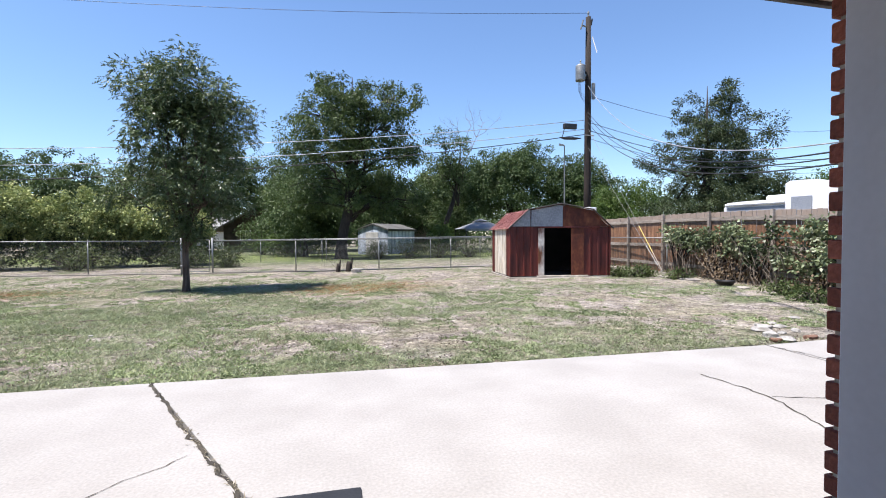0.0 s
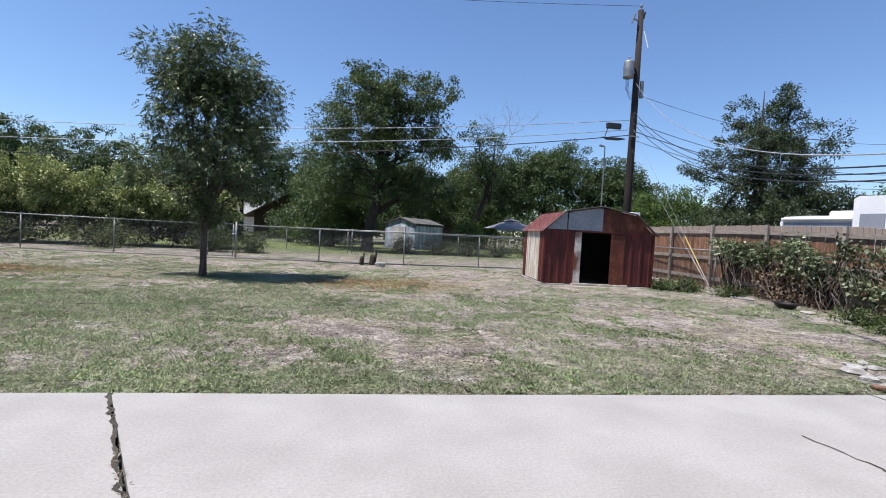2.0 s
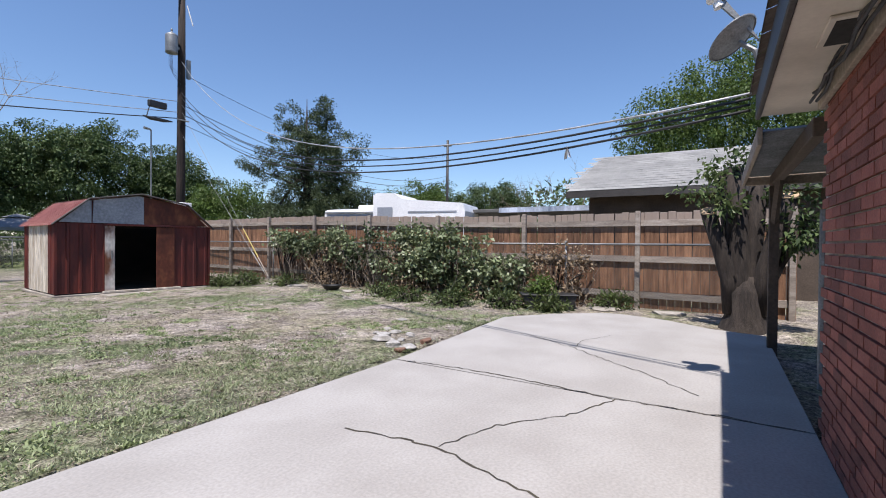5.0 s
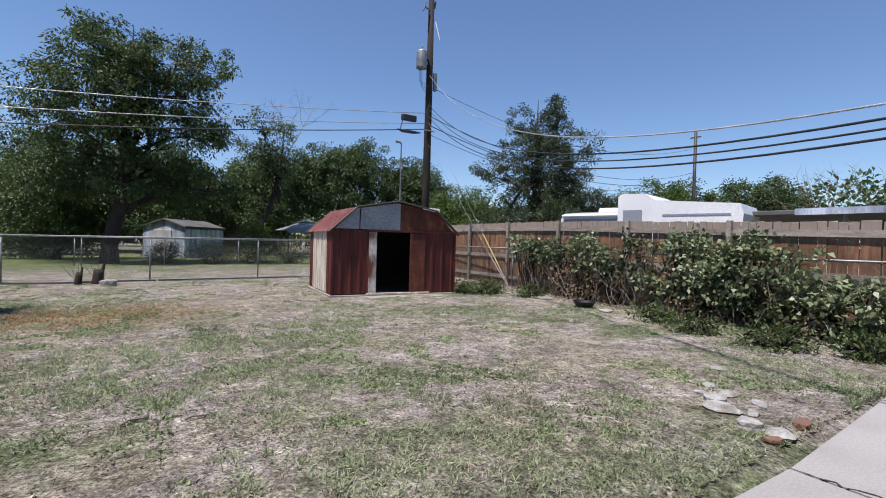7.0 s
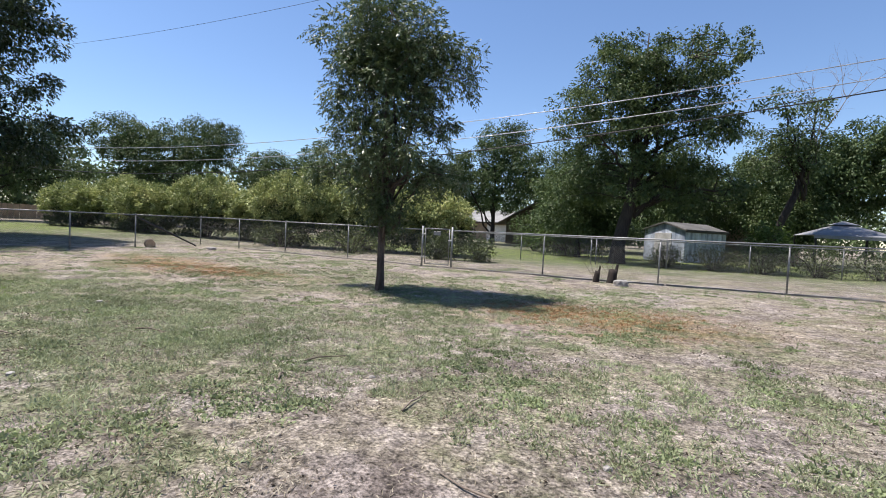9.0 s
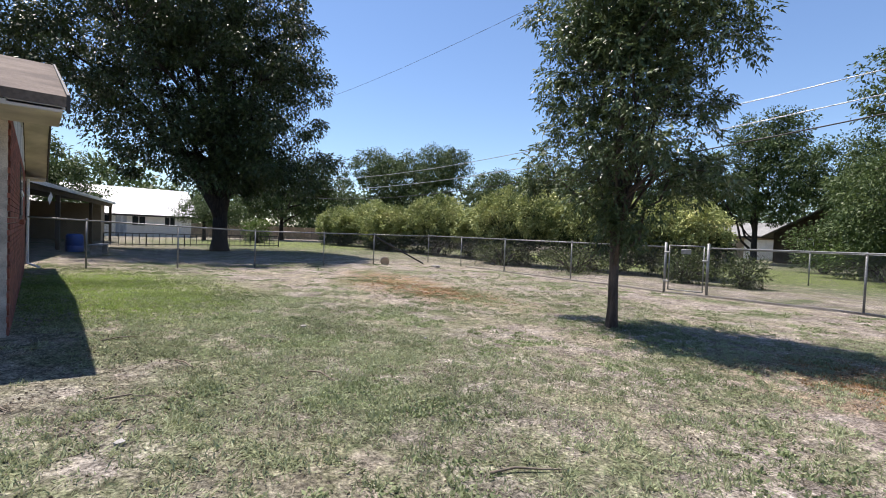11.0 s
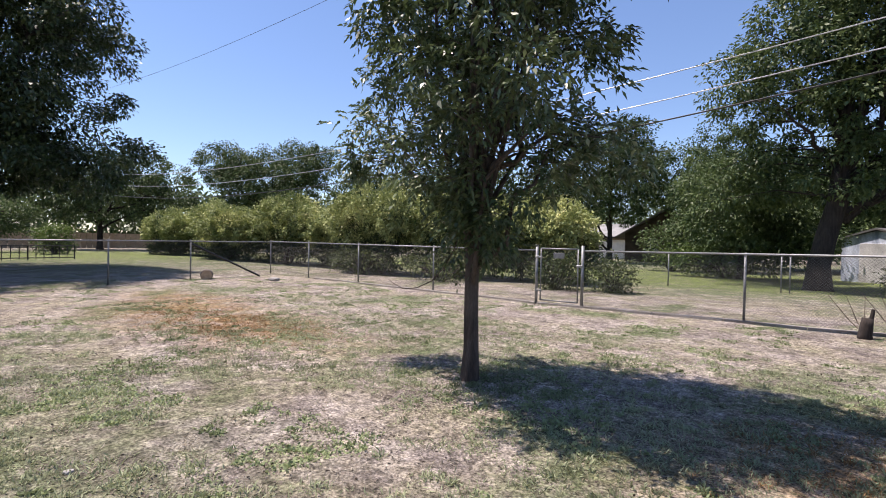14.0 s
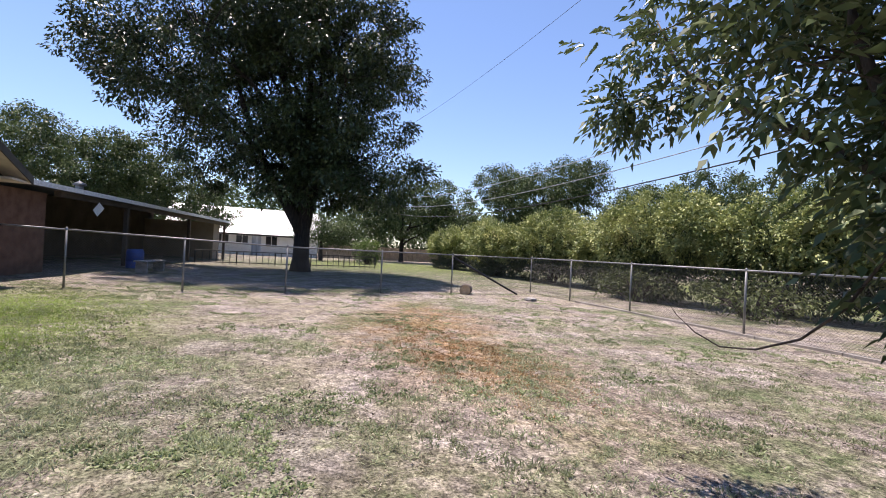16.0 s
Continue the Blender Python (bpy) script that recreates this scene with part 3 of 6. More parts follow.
vent = part("soffit_vent", Geo().box(3.24, 0.32, 2.115, 3.58, 0.47, 2.129, 0.003), M_CREAM, house, "rectangular soffit vent")
part("screen", Geo().box(3.27, 0.345, 2.112, 3.55, 0.445, 2.1148), M_DARK, vent)
g = Geo()
for dz, dy in ((0, 0), (0.03, 0.015), (-0.02, 0.03)):
    g.tube([(1.3 + i * 0.16, 0.35 + dy + 0.01 * math.sin(i * 1.7), 2.08 + dz + 0.02 * math.sin(i * 0.9 + dz * 60)) for i in range(20)], 0.009, 5)
part("cable_run", g, M_WIRE, house, "black cables along the eave")
# the patio door's frame
door = thing("door_1", "grey white sliding patio door frame, standing open", "door", kind="structure")
part("jamb", Geo().box(1.035, 0.08, 0, 1.12, 0.2, 2.04, 0.004), M_FRAME, door)
part("jamb", Geo().box(-1.3, 0.08, 0, -1.215, 0.2, 2.04, 0.004), M_FRAME, door)
part("head", Geo().box(-1.215, 0.08, 1.99, 1.035, 0.2, 2.04, 0.004), M_FRAME, door)
part("threshold", Geo().box(-1.215, 0.06, 0.0, 1.035, 0.24, 0.02, 0.004), M_GALV, door)
# the room behind it
room = thing("room", "plain painted room behind the patio door", "room", kind="structure")
part("room_floor", Geo().box(-3, -4, -0.05, 3, 0.05, 0.0), M_TANWALL, room)
part("room_ceiling", Geo().box(-3, -4, 2.06, 3, 0.05, 2.095), M_PLASTER, room)
for b in ((-3.1, -4, 0, -3, 0.05, 2.06), (3, -4, 0, 3.1, 0.05, 2.06), (-3, -4.1, 0, 3, -4, 2.06), (-3, 0.0, 0, -1.3, 0.048, 2.06), (1.12, 0.0, 0, 3, 0.048, 2.06)):
    part("room_wall", Geo().box(*b), M_PLASTER, room)
# satellite dish on the eave
dish = thing("satellite_dish", "pale grey satellite dish bracketed to the house eave", "satellite dish", at=(4.95, 0.76, 2.73))
prof = [(0.02 + 0.0165 * i, 0.045 * (i / 10) ** 2) for i in range(11)]
g = Geo().lathe([(0.001, 0.0)] + prof + [(0.193, 0.04), (0.183, 0.033)], 0, 0, 28)
g.v = [tuple(Matrix.Rotation(radians(-38), 4, 'X') @ Matrix.Rotation(radians(14), 4, 'Y') @ Vector(p)) for p in g.v]
part("reflector", g, M_GALV, dish, smooth=True)
part("mast", Geo().tube([(-0.02, -0.18, -0.42), (-0.02, -0.12, -0.1), (0, -0.02, -0.01)], 0.02, 8), M_GALV, dish)
part("feed_arm", Geo().prism([(-0.15, -0.03), (-0.10, 0.06), (0.10, 0.36), (0.14, 0.33)], 0, -0.02, 0.02), M_GALV, dish)
rc = part("receiver", Geo().box(-0.05, 0.06, 0.33, 0.05, 0.2, 0.40, 0.015), M_WHITE, dish)
part("horn", Geo().tube([(0, 0.13, 0.335), (0, 0.11, 0.28)], [0.03, 0.04], 8), M_WHITE, rc)

# lean-to roof beyond the house end
lean = thing("lean_to", "open lean-to with a corrugated metal roof on timber posts", "lean-to")
g = Geo()
for i in range(42):
    x = 4.95 + i * 0.063
    z = lambda q: 0.028 * (q % 2)
    g.add([(x, 0.62, 2.03 + z(i)), (x + 0.063, 0.62, 2.03 + z(i + 1)), (x + 0.063, -3.2, 2.12 + z(i + 1)), (x, -3.2, 2.12 + z(i))], [(0, 1, 2, 3)])
part("roof", g, M_GALV, lean)
part("edge_trim", Geo().box(4.92, 0.585, 1.93, 7.62, 0.618, 2.06, 0.005), M_TANWALL, lean, "faded tan timber edge trim")
part("end_trim", Geo().box(7.60, -3.2, 1.93, 7.635, 0.58, 2.06, 0.005), M_TANWALL, lean)
for y in (0.3, -0.9, -2.1):
    part("beam", Geo().box(4.6, y - 0.04, 1.90, 7.6, y + 0.04, 2.025, 0.006), M_BROWNWALL, lean)
for x, y in ((7.5, 0.3), (7.5, -2.6), (6.2, -2.9)):
    part("post", Geo().box(x - 0.05, y - 0.05, -0.1, x + 0.05, y + 0.05, 1.9, 0.006), M_BROWNWALL, lean)
part("brace", Geo().tube([(7.5, 0.3, 1.45), (6.9, 0.3, 1.94)], 0.04, 4), M_BROWNWALL, lean)
part("back_wall", Geo().box(4.6, -3.3, -0.1, 7.65, -3.2, 2.1), M_BROWNWALL, lean)
gate = thing("wooden_gate", "dark wooden gate with a galvanised post beside the house", "gate")
for i in range(8):
    part("board", Geo().box(4.62 + i * 0.125, -0.42, 0.03, 4.735 + i * 0.125, -0.395, 1.55, 0.004), M_BROWNWALL, gate)
part("post", Geo().tube([(5.75, 0.1, 0), (5.75, 0.1, 1.5)], 0.03, 8), M_GALV, gate)

# bricks of the wall by the door, then the rest joined
brick_mesh = Geo().box(-0.096, -0.048, -0.027, 0.096, 0.048, 0.027, 0.004).mesh("brick", M_BRICK)
half_mesh = Geo().box(-0.045, -0.048, -0.027, 0.045, 0.048, 0.027, 0.004).mesh("brick", M_BRICK)
rest = Geo()
rb = random.Random(3)
for k in range(33):
    z = 0.034 + k * 0.0675
    if z > 2.2:
        continue
    shift = 0.1025 if k % 2 else 0.0
    x = 1.12 + (0.05 if k % 2 else 0.0)
    i = 0
    if k % 2:
        h = new("brick", half_mesh); h.parent = house; h.location = (1.165, 0.252, z)
        x = 1.22
    while x + 0.19 < 4.52:
        cx = x + 0.097
        if cx < 3.05:
            b = new("brick", brick_mesh)
            b.parent = house
            b.location = (cx, 0.252 + rb.uniform(-0.002, 0.002), z)
        else:
            rest.box(cx - 0.097, 0.204, z - 0.027, cx + 0.096, 0.3 + rb.uniform(-0.002, 0.002), z + 0.027)
        x += 0.2045
    x = -1.3
    while x - 0.19 > -4.0:
        rest.box(x - 0.194 - shift, 0.204, z - 0.029, x - shift if shift == 0 else x - 0.0, 0.3, z + 0.029)
        x -= 0.2045
part("brickwork", rest, M_BRICKJ, house)["kind"] = "stuff"
for k in range(30):
    for j in range(1):
        b = new("brick", half_mesh)
        b.parent = house
        b.rotation_euler = (0, 0, math.pi / 2)
        b.location = (1.172 - 0.002, 0.246, 0.034 + k * 0.0675 + 0.0001)

# gable wing of the house, farther along
wing = thing("house_wing", "red brick gable wing with pale siding and cream eaves", "house", kind="structure")
part("wall_core", Geo().box(-16.5, -4.0, -0.2, -7.1, 5.88, 2.45), M_MORTAR, wing)
g = Geo()
for k in range(38):
    z = -0.12 + k * 0.0675
    x = -16.5 - (0.1 if k % 2 else 0)
    while x < -7.2:
        a, b = max(x, -16.5), min(x + 0.194, -7.1)
        inwin = (a < -11.2 and b > -13.1) and 1.2 < z < 2.25
        if b - a > 0.03 and not inwin:
            g.box(a, 5.86, z - 0.029, b, 5.9, z + 0.029)
        x += 0.2045
for k in range(38):
    z = -0.12 + k * 0.0675
    for i in range(20):
        g.box(-16.52, 5.9 - (i + 1) * 0.2045, z - 0.029, -16.49, 5.9 - i * 0.2045 - 0.01, z + 0.029)
part("brickwork", g, M_BRICKJ, wing)["kind"] = "stuff"
g = Geo().prism([(-16.9, 2.45), (-6.7, 2.45), (-11.8, 3.98)], 1, 5.80, 5.86)
part("gable", g, M_SIDING, wing, "pale painted gable siding")
for k in range(6):
    z = 2.5 + k * 0.22
    hw = 5.1 * (3.98 - z) / 1.53 - 0.1
    part("siding_board", Geo().box(-11.8 - hw, 5.862, z, -11.8 + hw, 5.885, z + 0.2, 0.004), M_SIDING, wing)
louvre = part("gable_vent", Geo().box(-12.3, 5.886, 3.0, -11.3, 5.91, 3.55, 0.004), M_SIDING, wing)
for k in range(7):
    part("slat", Geo().box(-12.24, 5.912, 3.04 + k * 0.07, -11.36, 5.93, 3.075 + k * 0.07), M_FASCIA, louvre)
for sx in (-1, 1):
    tip, peak = (-11.8 + sx * 5.65, 2.36), (-11.8, 4.06)
    part("roof", Geo().prism([tip, (tip[0], tip[1] + 0.1), (peak[0], peak[1] + 0.1), peak], 1, -4.4, 6.33), M_SHINGLE, wing)
    part("soffit", Geo().prism([(tip[0], tip[1] - 0.03), (tip[0], tip[1] - 0.004), (peak[0], peak[1] - 0.004), (peak[0], peak[1] - 0.03)], 1, 5.9, 6.32), M_CREAM, wing)
    part("rake_board", Geo().prism([(tip[0], tip[1] - 0.06), (tip[0], tip[1] + 0.12), (peak[0], peak[1] + 0.12), (peak[0], peak[1] - 0.06)], 1, 6.333, 6.36), M_FASCIA, wing)
    part("eave_return", Geo().box(min(tip[0], -11.8 + sx * 4.7), 5.5, 2.30, max(tip[0], -11.8 + sx * 4.7), 6.3, 2.35), M_CREAM, wing)
win = part("window", Geo().box(-13.05, 5.87, 1.24, -11.25, 5.905, 2.22, 0.004), M_FASCIA, wing, "sash window with dark frame")
part("pane", Geo().box(-12.95, 5.906, 1.76, -11.35, 5.912, 2.14), M_GLASS, win)
part("pane", Geo().box(-12.95, 5.906, 1.32, -11.35, 5.912, 1.70), M_GLASS, win)
part("meeting_rail", Geo().box(-13.0, 5.913, 1.70, -11.3, 5.93, 1.76, 0.003), M_WHITE, win)
part("sill", Geo().box(-13.15, 5.88, 1.16, -11.15, 5.96, 1.235, 0.005), M_BRICKJ, win)
part("downpipe", Geo().tube([(-16.58, 5.95, 2.3), (-16.58, 5.95, 0.1), (-16.4, 6.2, 0.0)], 0.035, 6), M_WHITE, wing)

# ---- chain-link fences ----
PITCH = 0.062


def chain_fence(name, label, line, height, posts, toprail=True, group="", post_r=0.025, mesh_step=PITCH, rail_r=0.021):
    """posts: places along the broken line (x, y); tops above the ground by height."""
    f = thing(name, label, "fence", group)
    for x, y in posts:
        z = float(ground_z(x, y))
        p = part("post", Geo().tube([(x, y, z - 0.1), (x, y, z + height)], post_r, 8), M_GALV, f, smooth=True)
        part("cap", Geo().lathe([(post_r * 1.25, z + height - 0.03), (post_r * 1.25, z + height + 0.01), (post_r * 0.7, z + height + 0.035), (0.001, z + height + 0.045)], x, y, 8), M_GALV, p, smooth=True)
    for a, b in zip(line[:-1], line[1:]):
        za, zb = float(ground_z(*a)), float(ground_z(*b))
        if toprail:
            part("top_rail", Geo().tube([(*a, za + height - 0.02), (*b, zb + height - 0.02)], rail_r, 8), M_GALV, f, smooth=True)
        d = math.dist(a, b)
        n = int(d / mesh_step)
        g = Geo()
        h = height - 0.06
        up = [0.04, h]
        for i in range(-int(h / mesh_step), n):
            for s in (1, -1):
                t0, t1 = i * mesh_step, i * mesh_step + h
                lo, hi = max(t0, 0), min(t1, d)
                if hi - lo < 0.03:
                    continue
                e = []
                for t in (lo, hi):
                    zz = (t - t0) if s > 0 else h - (t - t0)
                    k = t / d
                    e.append((a[0] + (b[0] - a[0]) * k, a[1] + (b[1] - a[1]) * k, za + (zb - za) * k + 0.03 + zz))
                g.tube(e, 0.0021, 3, False)
        part("mesh", g, M_LINK, f)["kind"] = "stuff"
    return f


back = [(-19.3, 21.75), (-6.39, 20.42)]
chain_fence("chain_link_fence", "grey galvanised chain-link fence along the back of the yard", back, 1.4, [(-19.3, 21.75), (-16.45, 21.45), (-13.44, 21.15), (-9.92, 20.79)])
gt = thing("chain_link_gate", "closed galvanised chain-link gate in the back fence", "gate")
for x in (-6.39, -5.21):
    part("gate_post", Geo().tube([(x, 20.4, -0.3), (x, 20.4, 1.28)], 0.037, 10), M_GALV, gt, smooth=True)
zq = -0.17
fr = [(-6.28, 20.4), (-5.32, 20.4)]
for a, b in (((-6.28, 20.4, zq + 0.05), (-6.28, 20.4, zq + 1.36)), ((-5.32, 20.4, zq + 0.05), (-5.32, 20.4, zq + 1.36)), ((-6.28, 20.4, zq + 1.36), (-5.32, 20.4, zq + 1.36)), ((-6.28, 20.4, zq + 0.05), (-5.32, 20.4, zq + 0.05))):
    part("gate_frame", Geo().tube([a, b], 0.018, 8), M_GALV, gt, smooth=True)
g = Geo()
for i in range(-20, 16):
    for s in (1, -1):
        lo, hi = max(i * PITCH, 0), min(i * PITCH + 1.28, 0.96)
        if hi - lo > 0.03:
            g.tube([(-6.28 + t, 20.4, zq + 0.06 + ((t - i * PITCH) if s > 0 else 1.28 - (t - i * PITCH))) for t in (lo, hi)], 0.0021, 3, False)
part("mesh", g, M_LINK, gt)["kind"] = "stuff"
part("latch", Geo().box(-5.36, 20.36, 0.75, -5.19, 20.44, 0.80, 0.008), M_GALV, gt)
for z in (0.1, 0.95):
    part("hinge", Geo().box(-6.43, 20.36, z, -6.25, 20.44, z + 0.05, 0.008), M_GALV, gt)
part("sign", Geo().box(-5.94, 20.37, 0.95, -5.66, 20.385, 1.09, 0.003), M_GALV, gt)
chain_fence("chain_link_fence", "grey galvanised chain-link fence beside the red shed", [(-5.21, 20.4), (12.2, 20.2)], 1.4, [(-1.89, 20.5), (1.71, 20.5), (5.03, 20.35), (8.6, 20.25), (12.2, 20.2)])
chain_fence("chain_link_fence", "grey chain-link side fence with a sagging top rail", [(-19.3, 21.75), (-18.62, 17.93), (-17.7, 12.2), (-16.9, 7.2), (-16.55, 5.95)], 1.38, [(-18.62, 17.93), (-18.2, 15.2), (-17.7, 12.2), (-17.3, 9.6), (-16.9, 7.2)])
cl = [(10.15 + 0.09 * y, y) for y in (0.6, 13.75)]
chain_fence("chain_link_fence", "low chain-link fence in front of the board fence", cl + [(12.2, 20.2)], 1.27, [(10.15 + 0.09 * y, y) for y in (0.6, 3.6, 6.8, 10.2, 13.75)])
chain_fence("chain_link_fence", "neighbour's chain-link fence across the alley", [(-8, 29.3), (16, 29.3)], 1.3, [(-8, 29.3), (-4.6, 29.3), (-1.0, 29.3), (-0.75, 29.3), (2.5, 29.3), (5.9, 29.3), (9.3, 29.3), (12.6, 29.3), (16, 29.3)], mesh_step=0.09)
strip = thing("fence_curb", "weathered concrete mow strip under the back fence", "curb", kind="structure")
for a, b in (((-16.0, 21.4), (-6.4, 20.42)), ((-6.35, 20.4), (1.9, 20.5)), ((1.95, 20.5), (11.0, 20.2))):
    k = 6
    for i in range(k):
        p, q = [(a[0] + (b[0] - a[0]) * t, a[1] + (b[1] - a[1]) * t) for t in (i / k, (i + 0.985) / k)]
        z0, z1 = float(ground_z(*p)), float(ground_z(*q))
        g = Geo().add([(p[0], p[1] - 0.09, z0 - 0.1), (q[0], q[1] - 0.09, z1 - 0.1), (q[0], q[1] + 0.09, z1 - 0.1), (p[0], p[1] + 0.09, z0 - 0.1), (p[0], p[1] - 0.08, z0 + 0.05), (q[0], q[1] - 0.08, z1 + 0.05), (q[0], q[1] + 0.08, z1 + 0.05), (p[0], p[1] + 0.08, z0 + 0.05)],
                      [(0, 3, 2, 1), (4, 5, 6, 7), (0, 1, 5, 4), (1, 2, 6, 5), (2, 3, 7, 6), (3, 0, 4, 7)])
        part("curb_block", g, M_STRIP, strip)

# ---- board fence, board by board ----
bf = thing("board_fence", "tall weathered cedar board privacy fence with exposed rails", "fence")
board_mesh = Geo().box(-0.009, -0.066, 0, 0.009, 0.066, 1.0, 0.003).mesh("board", M_BOARD)


def fence_x(y):
    return 10.5 + 0.09 * y


def fence_top(y):
    return 1.84 + 0.20 * float(ease(4, 14, y))


y = -0.2
rb = random.Random(8)
while y < 20.4:
    b = new("board", board_mesh)
    b.parent = bf
    b.location = (fence_x(y) + 0.03 + rb.uniform(-0.003, 0.003), y, -0.12)
    b.rotation_euler = (rb.uniform(-0.006, 0.006), 0, radians(-5))
    b.scale = (1, 1, fence_top(y) + 0.12 + rb.uniform(-0.02, 0.012))
    y += 0.141
for h0 in (0.16, 0.86, 1.44):
    yy = -0.2
    while yy < 20:
        y1 = min(yy + 2.43, 20.4)
        off = h0 if h0 < 1 else None
        za, zb = (h0, h0) if off else (fence_top(yy) - 0.27, fence_top(y1) - 0.27)
        g = Geo().add([(fence_x(yy) - 0.03, yy, za), (fence_x(yy) + 0.015, yy, za), (fence_x(yy) + 0.015, yy, za + 0.12), (fence_x(yy) - 0.03, yy, za + 0.12), (fence_x(y1) - 0.03, y1, zb), (fence_x(y1) + 0.015, y1, zb), (fence_x(y1) + 0.015, y1, zb + 0.12), (fence_x(y1) - 0.03, y1, zb + 0.12)],
                      [(0, 1, 2, 3), (7, 6, 5, 4), (0, 4, 5, 1), (1, 5, 6, 2), (2, 6, 7, 3), (3, 7, 4, 0)])
        part("rail", g, M_RAIL, bf)
        yy = y1 + 0.01
for k in range(9):
    yy = -0.2 + k * 2.43
    part("post", Geo().box(fence_x(yy) - 0.125, yy - 0.045, -0.15, fence_x(yy) - 0.035, yy + 0.045, fence_top(yy) + 0.02, 0.006), M_RAIL, bf)

# ---- the red metal shed ----
shed = thing("garden_shed", "rusted red metal garden shed with an open doorway", "shed", at=(5.25, 13.35, -0.05), turn=-6.0)
W, D, H, BR, RH, PK = 3.36, 2.52, 1.62, 0.60, 2.17, 2.36
def ribbed(g, p0, p1, z0, z1, n, dep=0.022):
    """A wall sheet from p0 to p1 with raised vertical ribs, facing to the right of its run."""
    dx, dy = p1[0] - p0[0], p1[1] - p0[1]
    L = math.hypot(dx, dy)
    nx_, ny_ = dy / L, -dx / L
    prof = []
    for i in range(n):
        for t, o in ((0.0, 0), (0.66, 0), (0.74, dep), (0.92, dep), (1.0, 0)):
            prof.append(((i + t) / n, o))
    for (a, oa), (b, ob_) in zip(prof[:-1], prof[1:]):
        if b - a < 1e-6:
            continue
        A = (p0[0] + dx * a + nx_ * oa, p0[1] + dy * a + ny_ * oa)
        B = (p0[0] + dx * b + nx_ * ob_, p0[1] + dy * b + ny_ * ob_)
        za = z1(a) if callable(z1) else z1
        zb = z1(b) if callable(z1) else z1
        g.add([(*A, z0), (*B, z0), (*B, zb), (*A, za)], [(0, 1, 2, 3)])
    return g
part("front_sheet", ribbed(Geo(), (0.03, 0), (0.96, 0), 0.04, H, 4), M_RED, shed, "dark red ribbed sheet")
part("front_sheet", ribbed(Geo(), (2.44, 0), (W - 0.03, 0), 0.04, H, 3), M_RED, shed, "dark red ribbed sheet")
part("door", Geo().box(2.03, -0.03, 0.05, 2.46, -0.012, H - 0.04, 0.004), M_RUST, shed, "rust-orange sliding door")
d2 = part("door", Geo().box(0.92, -0.035, 0.05, 1.12, -0.015, H - 0.04, 0.004), M_RUSTWHITE, shed, "white sliding door edge streaked with rust")
part("handle", Geo().box(1.04, -0.05, 0.8, 1.07, -0.036, 1.0, 0.004), M_GALV, d2)
part("door_track", Geo().box(0.9, -0.05, H - 0.03, W - 0.35, 0.0, H + 0.02, 0.005), M_RED, shed)
roofz = lambda x: H + (RH - H) * x / BR if x < BR else (RH + (PK - RH) * (x - BR) / (W / 2 - BR) if x < W / 2 else (PK - (PK - RH) * (x - W / 2) / (W / 2 - BR) if x < W - BR else RH - (RH - H) * (x - W + BR) / BR))
part("gable_sheet", Geo().prism([(0.06, H + 0.02), (0.66, H + 0.02), (0.66, roofz(0.66) - 0.02), (0.60, RH - 0.02)], 1, -0.02, 0.0), M_GREYSHEET, shed, "bare grey gable sheet")
part("gable_sheet", Geo().prism([(0.68, H + 0.02), (1.74, H + 0.02), (1.74, PK - 0.045), (1.62, PK - 0.03), (0.70, RH - 0.01)], 1, -0.03, -0.005), M_GREYSHEET, shed, "bare grey gable sheet")
part("gable_sheet", Geo().prism([(1.75, H + 0.02), (W - 0.06, H + 0.02), (W - BR, RH - 0.01), (1.75, PK - 0.045)], 1, -0.02, 0.0), M_RUST, shed, "rust-brown gable sheet")
part("side_sheet", ribbed(Geo(), (0, 0.50), (0, 0.0), 0.04, H, 2), M_RED, shed)
part("side_sheet", ribbed(Geo(), (-0.006, 2.08), (-0.006, 0.50), 0.04, H, 7), M_PALESHEET, shed, "sun-bleached white side sheet")
part("side_sheet", ribbed(Geo(), (0, D), (0, 2.08), 0.04, H, 2), M_RED, shed)
part("side_sheet", ribbed(Geo(), (W, 0), (W, D), 0.04, H, 11), M_RED, shed)
part("back_sheet", Geo().prism([(0, 0.04), (W, 0.04), (W, H), (W - BR, RH), (W / 2, PK), (BR, RH), (0, H)], 1, D - 0.01, D), M_RED, shed)
for x0 in (0.0, W):
    part("corner_trim", Geo().box(x0 - 0.028, -0.028, 0.03, x0 + 0.028, 0.028, H, 0.006), M_RED, shed)
g = Geo()
for (xa, za), (xb, zb) in (((-0.09, H - 0.06), (BR, RH + 0.01)), ((BR, RH + 0.01), (W / 2, PK + 0.01)), ((W / 2, PK + 0.01), (W - BR, RH + 0.01)), ((W - BR, RH + 0.01), (W + 0.09, H - 0.06))):
    L = math.hypot(xb - xa, zb - za)
    n_ = (-(zb - za) / L, (xb - xa) / L)
    for i in range(16):
        y0, y1 = -0.1 + i * (D + 0.2) / 16, -0.1 + (i + 1) * (D + 0.2) / 16
        for ya, yb, o in ((y0, y1 - 0.05, 0.0), (y1 - 0.05, y1, 0.018)):
            g.add([(xa + n_[0] * o, ya, za + n_[1] * o), (xb + n_[0] * o, ya, zb + n_[1] * o), (xb + n_[0] * o, yb, zb + n_[1] * o), (xa + n_[0] * o, yb, za + n_[1] * o)], [(0, 1, 2, 3)])
part("roof", g, M_REDROOF, shed, "faded red ribbed roof")
g = Geo()
